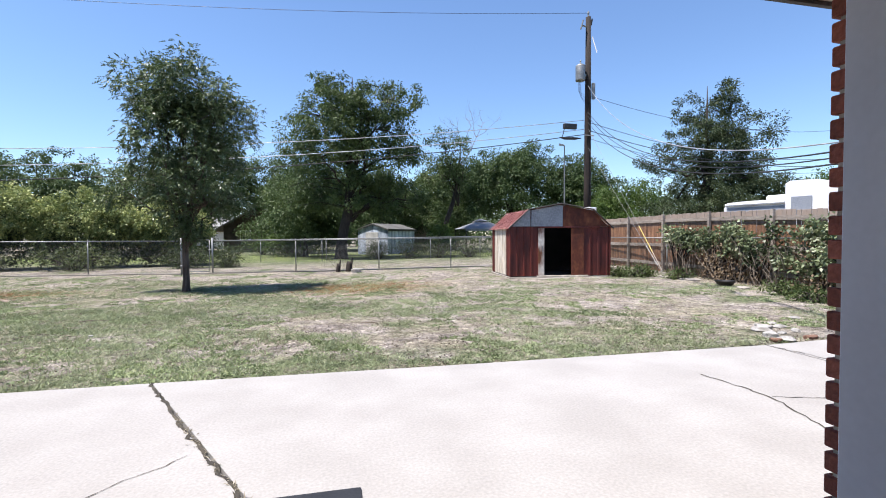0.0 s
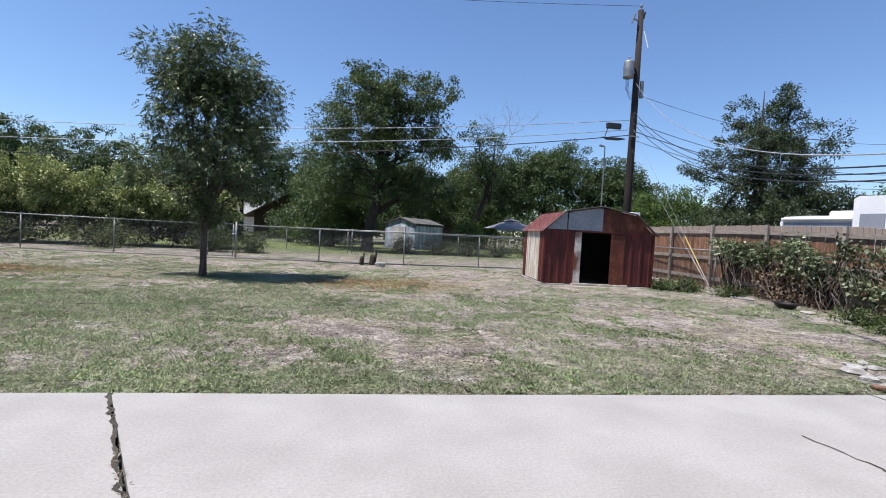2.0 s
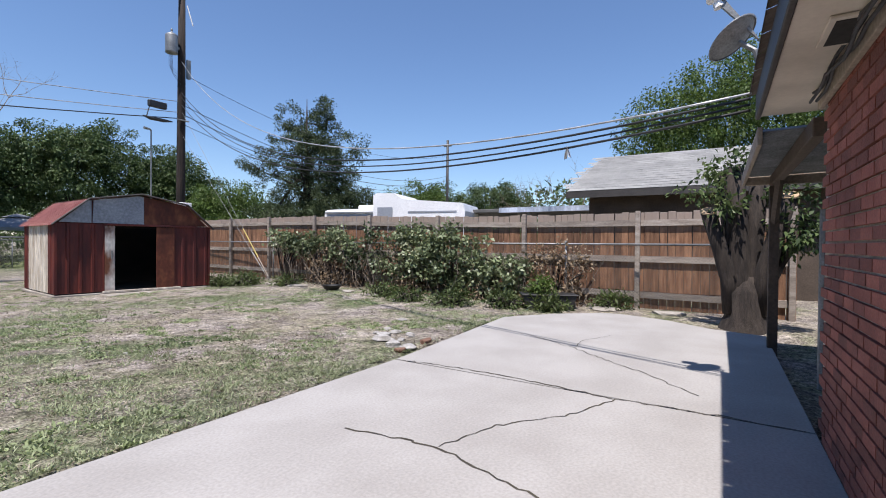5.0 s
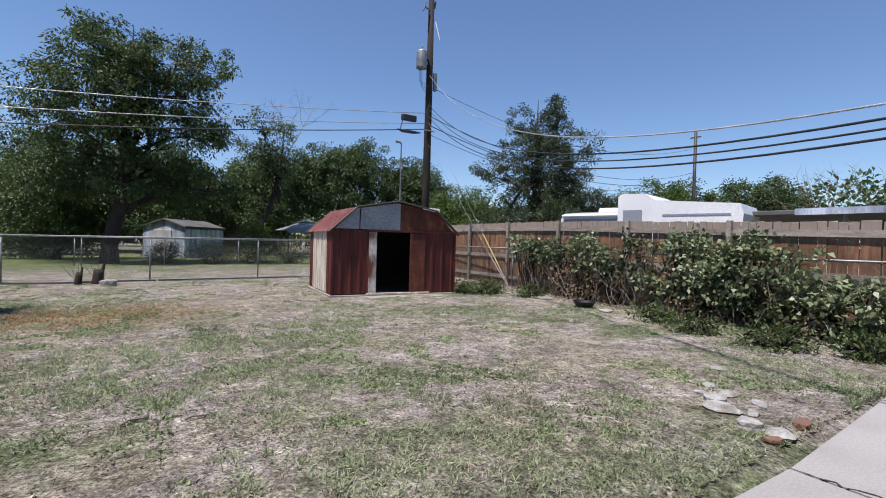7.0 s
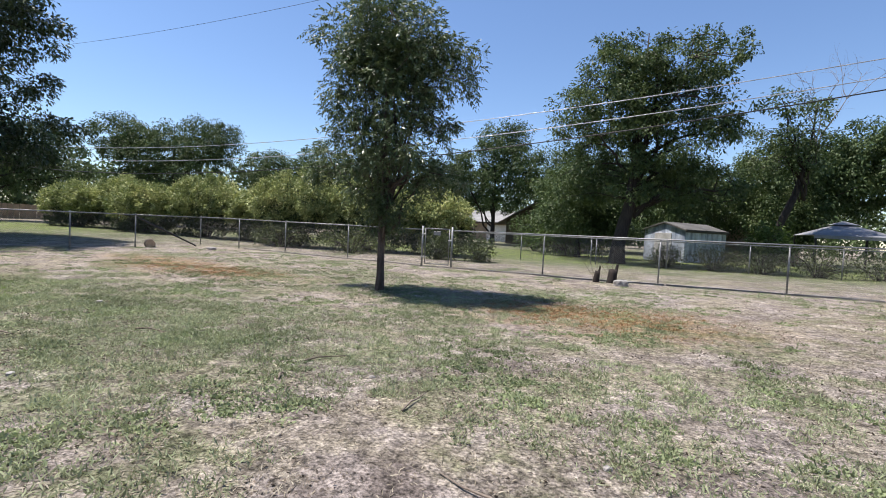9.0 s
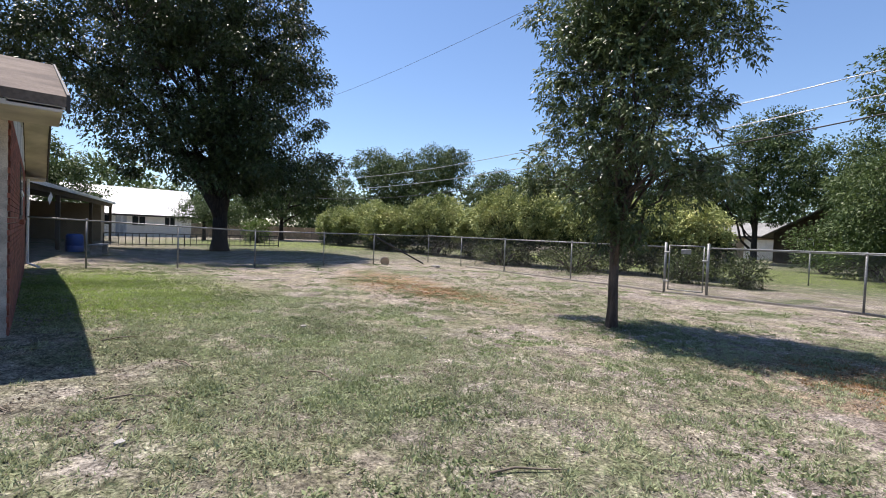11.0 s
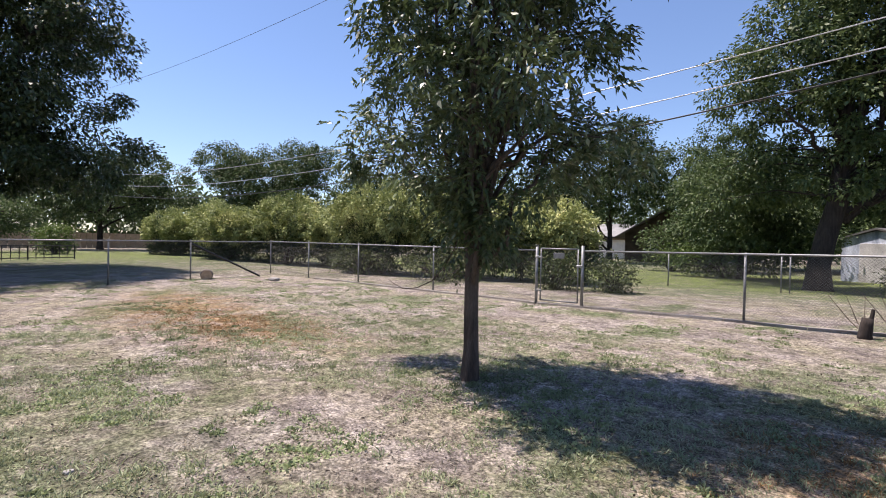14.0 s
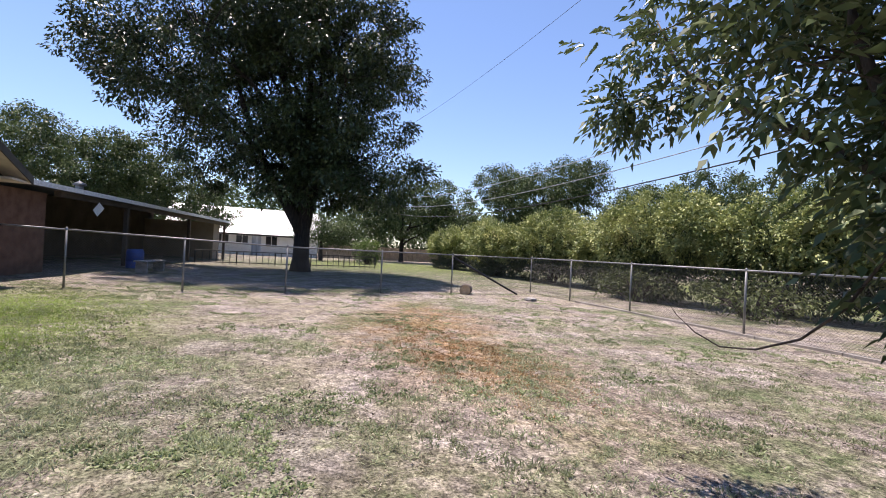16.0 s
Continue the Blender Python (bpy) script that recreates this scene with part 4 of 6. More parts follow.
g.tube([(-0.09, -0.1, H - 0.05), (BR, -0.1, RH + 0.02), (W / 2, -0.1, PK + 0.02), (W - BR, -0.1, RH + 0.02), (W + 0.09, -0.1, H - 0.05)], 0.02, 6)
part("roof_edge", g, M_FASCIA, shed)
part("loose_panel", Geo().box(W - 0.62, 0.5, 2.18, W - 0.22, 1.1, 2.3, 0.01), M_WHITE, shed, "white panel lying on the roof")
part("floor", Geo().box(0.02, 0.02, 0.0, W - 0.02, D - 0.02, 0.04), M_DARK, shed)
part("sill", Geo().box(0.88, -0.06, 0.0, 2.6, 0.015, 0.05, 0.006), M_PALESHEET, shed, "pale metal door sill")
part("base_rail", Geo().box(-0.05, -0.05, -0.04, W + 0.05, D + 0.05, 0.012, 0.01), M_STRIP, shed)
part("step_slab", Geo().box(0.8, -0.55, -0.05, 2.9, -0.08, -0.01, 0.012), M_STRIP, shed, "flat concrete step")
# boards added inside, near-black in place of the shed's inner shade
part("lining", Geo().box(0.03, D - 0.06, 0.04, W - 0.03, D - 0.03, H, 0.004), M_DARK, shed, "near-black board added to darken the shed's inside")
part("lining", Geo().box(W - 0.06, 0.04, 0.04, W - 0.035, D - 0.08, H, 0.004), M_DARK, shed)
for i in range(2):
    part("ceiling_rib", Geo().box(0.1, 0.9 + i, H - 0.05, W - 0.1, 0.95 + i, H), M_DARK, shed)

# ---- utility pole, cables ----
PX, PY = 12.0, 20.25
pole = thing("utility_pole", "dark creosoted timber utility pole with a transformer", "utility pole", at=(PX, PY, -0.2))
part("shaft", Geo().tube([(0, 0, -0.3), (0, 0, 4), (0.02, 0, 8), (0.03, 0, 12.2)], [0.185, 0.17, 0.15, 0.125], 14), M_POLE, pole, smooth=True)
tr = part("transformer", Geo().lathe([(0.001, 9.05), (0.23, 9.06), (0.235, 9.1), (0.235, 9.75), (0.22, 9.8), (0.12, 9.86), (0.001, 9.88)], -0.42, -0.05, 18), M_GALV, pole, "pale grey cylindrical transformer", smooth=True)
part("bushing", Geo().lathe([(0.03, 9.86), (0.05, 9.9), (0.03, 9.95), (0.05, 10.0), (0.02, 10.06)], -0.42, -0.05, 8), M_GALV, tr)
part("bracket", Geo().box(-0.3, -0.06, 9.3, 0.0, 0.0, 9.42, 0.008), M_GALV, pole)
part("fuse_switch", Geo().box(0.2, -0.12, 8.2, 0.36, 0.0, 9.0, 0.02), M_GALV, pole, "grey metal box on the pole")
part("top_insulator", Geo().lathe([(0.03, 12.15), (0.06, 12.2), (0.04, 12.3), (0.06, 12.4), (0.03, 12.5)], 0.03, 0, 8), M_GALV, pole)
part("arm", Geo().tube([(0, 0, 11.7), (-0.3, -0.05, 11.75), (-0.42, -0.05, 11.6)], 0.035, 6), M_GALV, pole)
part("cutout", Geo().tube([(-0.42, -0.06, 11.55), (-0.30, -0.1, 12.0)], 0.035, 6), M_GALV, pole)
part("cutout", Geo().tube([(0.14, -0.06, 11.8), (0.18, -0.1, 12.1)], 0.04, 6), M_BLACKPL, pole)
part("white_conduit", Geo().tube([(0.16, -0.16, 11.2), (0.32, -0.3, 10.4)], 0.025, 6), M_WHITE, pole)
part("cross_bolt", Geo().tube([(-0.25, -0.16, 6.4), (0.25, -0.16, 6.4)], 0.03, 6), M_GALV, pole)
g = Geo()
for i in range(4):
    g.tube([(-0.55 + i * 0.04, -0.1, 9.1), (-0.56 + i * 0.05, -0.12, 8.5 - i * 0.1), (-0.1, -0.16, 8.3 - i * 0.15)], 0.008, 4)
part("jumper_wires", g, M_WIRE, pole)
FAR = (-52, 25)
def cable(label, a, b, sag, r, material, k=28):
    solo("overhead_cable", Geo().tube(catenary(a, b, sag, k), r, 5), material, label, "cable", "overhead cables", smooth=True)
cable("bare pale overhead cable running along the alley", (PX, PY, 7.0), (FAR[0], FAR[1], 7.0), 2.1, 0.014, M_ALU)
cable("bare pale overhead cable running along the alley", (PX, PY, 6.55), (FAR[0], FAR[1], 6.2), 2.2, 0.014, M_ALU)
cable("black overhead telephone cable along the alley", (PX, PY, 6.3), (FAR[0], FAR[1], 5.4), 2.35, 0.02, M_WIRE)
cable("thin overhead wire between utility poles", (PX, PY, 12.2), (FAR[0], FAR[1], 13.5), 1.6, 0.009, M_WIRE)
for z0, end, sag, r, m_ in ((8.7, (4.86, 0.66, 2.30), 1.62, 0.010, M_ALU), (7.4, (5.0, 0.66, 2.30), 1.40, 0.012, M_WIRE), (7.2, (5.02, 0.66, 2.26), 1.42, 0.010, M_WIRE), (6.9, (4.95, 0.66, 2.20), 1.40, 0.012, M_WIRE)):
    cable("overhead service cable from the pole to the house eave", (PX, PY, z0), end, sag, r, m_, 40)
rag = thing("white_rag", "small white rag hung over the service cable", "rag", at=(5.50, 2.18, 2.17))
part("cloth", Geo().add([(-0.03, 0.0, 0.012), (0.03, 0.0, 0.012), (0.06, 0.02, -0.10), (0.01, 0.035, -0.12), (-0.06, 0.015, -0.09), (-0.055, -0.025, -0.11), (0.02, -0.03, -0.10), (0.055, -0.02, -0.08)], [(0, 1, 2, 3), (0, 3, 4), (1, 0, 5, 6), (1, 6, 7)]), M_WHITE, rag)
for z0, z1, r in ((8.2, 9.3, 0.01), (6.9, 7.4, 0.014), (6.5, 7.0, 0.018), (6.1, 6.6, 0.012)):
    cable("overhead cable between two utility poles", (PX, PY, z0), (38, 22.5, z1), 1.5, r, M_WIRE)
amp = thing("cable_amplifier", "black amplifier box hung on the overhead cable", "cable box", at=(PX - 0.95, PY, 6.5))
part("housing", Geo().box(-0.35, -0.09, 0.0, 0.35, 0.09, 0.26, 0.03), M_BLACKPL, amp)
part("hanger", Geo().tube([(-0.3, 0, 0), (-0.42, 0, -0.45)], 0.02, 5), M_BLACKPL, amp)
part("splice", Geo().tube([(-0.55, 0, -0.42), (-0.3, 0, -0.46), (0.25, 0, -0.45), (0.6, 0, -0.42)], [0.02, 0.07, 0.07, 0.02], 8), M_BLACKPL, amp)
for dx, lb, bands in ((0.0, "guy wire with a yellow and white plastic guard", ((0.02, 0.11, M_RAIL), (0.11, 0.25, M_YELLOW))), (-0.16, "guy wire with a pale plastic guard", ((0.05, 0.17, M_GALV),))):
    gw = thing("guy_wire", lb, "guy wire", "pole guy wires", at=(10.75 + dx, 13.1 + dx, -0.05))
    v = Vector((PX - 10.75 - dx, PY - 13.1 - dx, 6.7 + dx * 6))
    part("wire", Geo().tube([(0, 0, 0), tuple(v)], 0.006, 5), M_GALV, gw)
    for a, b, m_ in bands:
        part("guard", Geo().tube([tuple(v * a), tuple(v * b)], 0.015, 8), m_, gw)
lamp = thing("lamp_post", "thin pale metal lamp post behind the fence", "lamp post", at=(14.4, 27.2, -0.2))
part("pole", Geo().tube([(0, 0, 0), (0, 0, 7.3)], [0.05, 0.035], 8), M_GALV, lamp)
part("head", Geo().tube([(0, 0, 7.3), (-0.1, -0.06, 7.36), (-0.42, -0.15, 7.36)], [0.035, 0.05, 0.08], 8), M_GALV, lamp)
p2 = thing("utility_pole", "distant dark timber utility pole", "utility pole", at=(38, 22.5, -0.2))
part("shaft", Geo().tube([(0, 0, 0), (0, 0, 10.9)], [0.15, 0.11], 10), M_FASCIA, p2, smooth=True)
part("crossarm", Geo().box(-0.05, -0.4, 10.3, 0.05, 0.4, 10.38), M_FASCIA, p2)

# ---- trees in and near the yard ----
gz = lambda x, y: float(ground_z(x, y))
ash = tree("ash_tree", "young ash tree with a slim trunk and dense green crown", (-4.3, 13.57, -0.22), 0.085, 1.35,
     [(0.0, 0, 4.6, 1.4, 1.35, 1.7), (0.0, 0, 5.8, 1.15, 1.15, 0.95), (0.85, 0.1, 4.5, 1.0, 1.1, 1.2), (-0.8, 0.0, 4.8, 0.8, 0.95, 1.1), (0.6, -0.4, 3.3, 1.1, 1.1, 0.75), (-0.6, 0.3, 3.2, 0.95, 1.0, 0.75), (0.05, 0.0, 1.75, 0.5, 0.5, 0.6), (0.0, -0.1, 1.7, 0.3, 0.3, 0.3), (0.05, 0.1, 2.05, 0.6, 0.6, 0.5), (0.3, -0.1, 2.5, 0.95, 0.95, 0.6), (-1.15, -0.2, 3.4, 0.3, 0.35, 0.4), (1.1, 0.6, 2.6, 0.5, 0.6, 0.5), (0.75, 0.1, 5.3, 1.15, 1.1, 1.0), (-0.75, 0.1, 5.4, 1.1, 1.0, 0.95), (-1.75, 0.25, 3.0, 0.42, 0.42, 0.45), (-1.75, 0.25, 3.05, 0.4, 0.4, 0.4), (-1.3, 0.2, 3.5, 0.3, 0.3, 0.3)],
     365, 23, 0.082, 0.034, 0.195, M_BARK, L_ASH, 21, limbs=22, twigs=220, pinnate=True, droop=0.12, rise=0.26, edge=2.8)
for dx, dy, h, r in ((0.55, 0.1, 4.9, 0.036), (-0.5, 0.15, 4.7, 0.034), (0.2, -0.45, 5.0, 0.032), (-0.2, 0.4, 4.6, 0.03), (0.95, -0.1, 4.2, 0.028), (-0.85, -0.2, 4.0, 0.026)):
    part("limb", Geo().tube([(dx * 0.04, dy * 0.04, 1.5), (dx * 0.22, dy * 0.22, 2.0), (dx * 0.5, dy * 0.55, 2.9), (dx * 0.8, dy * 0.8, 3.8), (dx, dy, h)], [r * 1.15, r, r * 0.85, r * 0.6, r * 0.2], 7), M_BARK, ash, smooth=True)
part("limb", Geo().tube([(-0.02, 0, 1.65), (-0.5, 0.08, 2.05), (-1.1, 0.16, 2.45), (-1.55, 0.22, 2.85), (-1.8, 0.26, 3.3)], [0.03, 0.026, 0.02, 0.013, 0.005], 7), M_BARK, ash, smooth=True)
bend = thing("hanging_branch", "bare drooping branch hanging low from the ash tree", "branch", at=(-4.3, 13.57, -0.22))
part("stem", Geo().tube([(-0.12, 0.0, 1.75), (-0.22, 0.0, 1.48), (-0.36, 0.0, 1.24), (-0.55, 0.01, 1.06), (-0.78, 0.02, 0.96), (-1.0, 0.04, 0.93), (-1.2, 0.08, 0.98), (-1.36, 0.1, 1.07), (-1.5, 0.12, 1.19)], [0.009, 0.008, 0.008, 0.007, 0.006, 0.005, 0.004, 0.003, 0.002], 5), M_BARK, bend, smooth=True)
pecan = tree("pecan_tree", "large old pecan tree with a broad dark crown", (-27.5, 13.7, 0.0), 0.40, 2.3,
     [(0, 1, 9.0, 5.5, 4.4, 5.4), (0, -4.2, 10.0, 5, 4.4, 4.6), (0, -1.5, 13.5, 5, 5, 4), (1.5, 2.2, 5.2, 4, 3.2, 2.5), (0, -8.3, 9.6, 2.0, 2.2, 1.6), (0.5, -2.8, 5.8, 4.2, 3.6, 2.6), (0, 2.6, 12, 3.2, 2.6, 3.5), (2, 0, 4.2, 3, 3.5, 1.4), (1.0, -6.6, 7.4, 2, 1.6, 1.2)],
     760, 150, 0.20, 0.095, 0.46, M_BARKD, L_PECAN, 22, limbs=16, twigs=160)
for path in ([(0, 0.0, 1.7), (0.1, -0.35, 2.5), (0.1, -1.0, 3.5), (0.2, -2.0, 5.2), (0.3, -3.0, 7.6), (0.3, -3.6, 10.0)], [(0, 0.0, 1.8), (0.0, 0.25, 3.0), (0.1, 0.6, 4.6), (0.2, 1.2, 7.0), (0.2, 1.6, 10.0)]):
    part("limb", Geo().tube(path, [0.34 - 0.28 * i / (len(path) - 1) for i in range(len(path))], 10), M_BARKD, pecan, smooth=True)
tree("elm_tree", "tall spreading elm tree with a dark trunk across the alley", (0.2, 31.6, -0.1), 0.36, 3.2,
     [(-0.3, 0, 9.3, 3.0, 3.0, 3.0), (3.4, 0, 10.3, 2.3, 2.3, 1.9), (-2.2, 0, 7.6, 1.9, 2.2, 2.0), (1.6, 0, 6.4, 3.0, 2.6, 2.0), (4.3, 0, 7.6, 1.8, 2, 1.5), (1.3, 0, 8.7, 2.2, 2.0, 1.8), (0.6, 0, 10.4, 1.8, 1.8, 1.2), (0.0, 1.5, 11.3, 1.8, 1.8, 1.4), (5.2, 0.5, 11.4, 1.0, 1.0, 0.8), (1.0, 1.0, 4.3, 4.0, 2.8, 1.7), (-2.6, 1.5, 4.6, 2.6, 2.4, 1.8), (4.0, 2.0, 4.4, 2.6, 2.4, 1.8)],
     540, 90, 0.19, 0.09, 0.36, M_BARKD, L_ELM, 23, limbs=18, twigs=160, lean=(0.5, 0))
tree("thin_elm_tree", "sparse leaning elm tree with bare dead branches", (8.3, 36.5, -0.1), 0.2, 4.2,
     [(0.4, 0, 8.3, 2.0, 2.0, 2.0), (-0.4, 0, 6.2, 2.0, 2.0, 1.4), (1.6, 0, 6.6, 1.4, 1.6, 1.2)],
     110, 60, 0.18, 0.085, 0.33, M_BARKD, L_ELM, 24, limbs=9, twigs=60, lean=(1.0, 0))
rs = np.random.RandomState(77)


def bare_branches(name, label, base, spread, height, k, r, seed, lean=0.3):
    q = np.random.RandomState(seed)
    root = thing(name, label, "tree", at=base)
    g = Geo()

    def grow(p, d, L, r_, depth):
        pts, rr = [p], [r_]
        for i in range(3):
            d = (d + Vector(q.normal(size=3)) * 0.16).normalized()
            pts.append(pts[-1] + d * L / 3)
            rr.append(r_ * (1 - 0.22 * (i + 1)))
        g.tube([tuple(v_) for v_ in pts], rr, 5, False)
        if depth:
            for _ in range(3):
                dd = (d + Vector(q.normal(size=3)) * spread + Vector((0, 0, 0.15))).normalized()
                grow(pts[q.randint(2, 4)], dd, L * 0.68, r_ * 0.5, depth - 1)
    for _ in range(k):
        grow(Vector((0, 0, 0)), (Vector((lean, 0, 1)) + Vector(q.normal(size=3)) * 0.2).normalized(), height * 0.45, r, 4)
    part("branchwork", g, M_DEAD, root)["kind"] = "stuff"


bare_branches("dead_branches", "grey bare dead branches in the thin elm", (9.4, 36.5, 4.2), 0.45, 8.0, 1, 0.09, 31, 0.55)
bare_branches("bare_tree", "leafless grey tree beyond the board fence", (35, 11.5, -0.2), 0.5, 7.5, 2, 0.12, 32, 0.1)
tree("cedar_tree", "tall ragged cedar tree beyond the board fence", (23.6, 25.3, -0.2), 0.3, 4.0,
     [(0, 0, 9.4, 1.9, 1.9, 2.0), (-0.3, 0, 7.2, 3.2, 3.2, 1.5), (1.5, -1.2, 8.0, 2.2, 2.2, 1.5), (0.5, 0, 5.0, 3.6, 3.6, 1.5), (1.8, -1.4, 5.6, 2.4, 2.4, 1.4), (0.9, -0.8, 10.7, 1.0, 1.0, 0.8), (-0.2, 0, 3.2, 3.8, 3.8, 1.3), (-2.4, 1.8, 6.2, 1.2, 1.2, 0.7)],
     430, 105, 0.18, 0.065, 0.30, M_BARKD, L_CEDAR, 25, limbs=18, twigs=120, droop=0.1)
for nm, lb, b, lobes, lf, sd, n1, ll in (
    ("oak_tree", "round-crowned green tree behind the red shed", (11.5, 45, 0), [(0, 0, 5.6, 4.4, 4, 3.3), (2, 0, 6.0, 3.3, 3, 2.0), (-2.5, 0, 4.5, 3, 3, 2.6)], L_OAK, 41, 420, 0.36),
    ("oak_tree", "round-crowned green tree behind the red shed", (17.8, 45, 0), [(0, 0, 6.4, 5, 4, 3.8), (2.2, 0, 8.6, 3, 3, 2.4), (-2.5, 0, 7.6, 3, 3, 2.4)], L_OAK, 42, 480, 0.36),
    ("oak_tree", "round-crowned green tree behind the red shed", (25.5, 44, 0), [(0, 0, 5.4, 4.4, 4, 3.2), (-1, 0, 7.4, 3, 3, 2.2)], L_OAK, 43, 360, 0.36),
    ("small_tree", "bushy green tree behind the board fence", (24.5, 35, 0), [(0, 0, 3.6, 3.6, 3, 2.4), (-3, 0, 3.0, 2.4, 2, 2)], L_BRIGHT, 44, 220, 0.3),
    ("small_tree", "small spiky green tree behind the board fence", (27.6, 23.6, 0), [(0, 0, 3.4, 1.6, 1.6, 2.0), (0.2, -1.8, 3.0, 1.5, 1.5, 1.6)], L_CEDAR, 45, 160, 0.24),
    ("round_tree", "round bright green tree beyond the caravan", (39.5, 26.5, 0), [(0, 0, 4.4, 3.6, 3.6, 2.9), (0.5, -2, 5.4, 2.2, 2.2, 1.6)], L_BRIGHT, 46, 260, 0.34),
    ("round_tree", "round dark green tree beyond the caravan", (42.5, 20.2, 0), [(0, 0, 4.6, 3.4, 3.4, 2.9), (0.5, -2, 4.4, 2.2, 2.2, 2)], L_OAK, 47, 260, 0.34),
    ("shade_tree", "large bright green shade tree behind the grey roof", (29, 0.3, 0), [(0, 0, 7.0, 4.6, 5.0, 3.6), (0, 2.6, 7.4, 3, 3, 2.6), (0, -3.4, 8.0, 3, 3, 2.8), (0, -0.5, 9.4, 3, 3, 1.9), (0, 4.4, 5.4, 2.2, 2.2, 1.8)], L_BRIGHT, 48, 700, 0.26),
    ("live_oak", "dark round live oak behind the flowering hedge", (-46, 41, 0), [(0, 0, 7.0, 6, 6, 4.2), (3, 2, 9.4, 3.6, 3.6, 2.8), (-3, -3, 8.8, 3.6, 3.6, 2.6)], L_OAK, 49, 620, 0.36),
    ("live_oak", "dark live oak behind the neighbour's roof", (-48, 0.5, 0), [(0, 0, 5.6, 6, 6, 3.4), (2, 3, 7.2, 3.6, 3.6, 2.4), (0, -5, 7.8, 4.5, 4.5, 2.8), (0, 7, 4.6, 3.6, 3.6, 2.6)], L_OAK, 50, 700, 0.36),
    ("live_oak", "dark tree at the edge of the neighbour's lawn", (-52, 27, 0), [(0, 0, 5.6, 5, 5, 3.6), (2, 4, 6.0, 4, 4, 3.2), (0, -4, 5, 3, 3, 2.6)], L_OAK, 51, 420, 0.36),
    ("live_oak", "dark tree standing behind the young ash", (-13, 53, 0), [(0, 0, 7, 5, 4, 4), (1, 0, 10.5, 3, 3, 2.6), (-5, 0, 6, 4, 4, 3.4)], L_OAK, 52, 480, 0.38),
    ("live_oak", "dark tree standing behind the hedge", (-27, 50, 0), [(0, 0, 6, 6, 4, 3.8), (-6, 0, 6.6, 5, 4, 3.6), (5, 0, 5, 4, 4, 3.4)], L_OAK, 53, 480, 0.38),
    ("live_oak", "dark tree standing far behind the hedge", (-38, 50, 0), [(0, 0, 5.4, 5, 4, 4.0), (-4, 0, 6.4, 4, 4, 3.4), (4, 0, 4.6, 4, 3, 3.2)], L_OAK, 59, 460, 0.36),
    ("live_oak", "dark tree standing behind the elm", (-4.0, 52, 0), [(0, 0, 7.4, 4.4, 3.6, 3.8), (3.5, 1, 5.4, 3.4, 3, 3.8), (-4.0, 0, 7.0, 3, 3, 2.8)], L_OAK, 60, 460, 0.36),
    ("live_oak", "dark tree standing behind the painted shed", (3.2, 50, 0), [(0, 0, 5.0, 4.4, 3.6, 4.2), (4.0, 1, 4.4, 3.4, 3, 3.4)], L_OAK, 61, 380, 0.36),
    ("small_tree", "dense green tree beside the far house", (-4.2, 44, 0), [(0, 0, 4.2, 2.4, 2.4, 2.8), (-1.0, -1, 2.0, 1.8, 1.8, 1.6)], L_OAK, 54, 240, 0.3),
    ("small_tree", "dark leafy tree in the yard behind the elm", (-2.4, 36.5, 0), [(0, 0, 3.0, 2.4, 2, 2.2), (1.8, 1, 2.2, 2, 2, 1.6)], L_OAK, 56, 260, 0.28),
    ("small_tree", "dark leafy tree behind the painted shed", (4.5, 46, 0), [(0, 0, 4.0, 4, 3, 3.0), (-4, 2, 3.4, 3, 3, 2.6)], L_OAK, 57, 300, 0.32),
    ("small_tree", "leafy green tree beside the gazebo", (10.6, 43, 0), [(0, 0, 3.2, 2.6, 2, 2.4)], L_ELM, 58, 200, 0.3),
    ("small_tree", "small tree on the neighbour's lawn", (-46, 17.5, 0), [(0, 0, 2.8, 1.8, 2.6, 1.5), (0, 2.0, 2.2, 1.3, 1.4, 1.2)], L_OAK, 55, 120, 0.24)):
    tree(nm, lb, b, 0.25 if ll > 0.3 else 0.15, 1.6, lobes, int(n1 * 0.9), 84, ll * 0.62, ll * 0.33, 0.44, M_BARKD, lf, sd, limbs=7, twigs=30)

# far woods that close the horizon
q = np.random.RandomState(91)
wl = []
for i in range(150):
    a = radians(-150 + 300 * i / 150 + q.uniform(-1, 1))
    d = q.uniform(72, 110)
    r = q.uniform(4.5, 8)
    wl.append((d * math.sin(a), d * math.cos(a), q.uniform(2.5, 5.5), r, r, q.uniform(3.6, 5.8)))
c, o = in_lobes(wl, 12000, q, 3.5)
ci = np.repeat(np.arange(12000), 11)
pp = c[ci] + q.normal(size=(len(ci), 3)) * 0.7
pp[:, 2] = np.maximum(pp[:, 2], 0.0)
dd = o[ci] + q.normal(size=(len(ci), 3)) * 0.7
solo("far_woods", quads_mesh("far_woods", leaves(pp, dd, 0.85, 0.42, q), L_OAK), L_OAK, "distant line of dark green trees around the neighbourhood", "woods", kind="stuff")


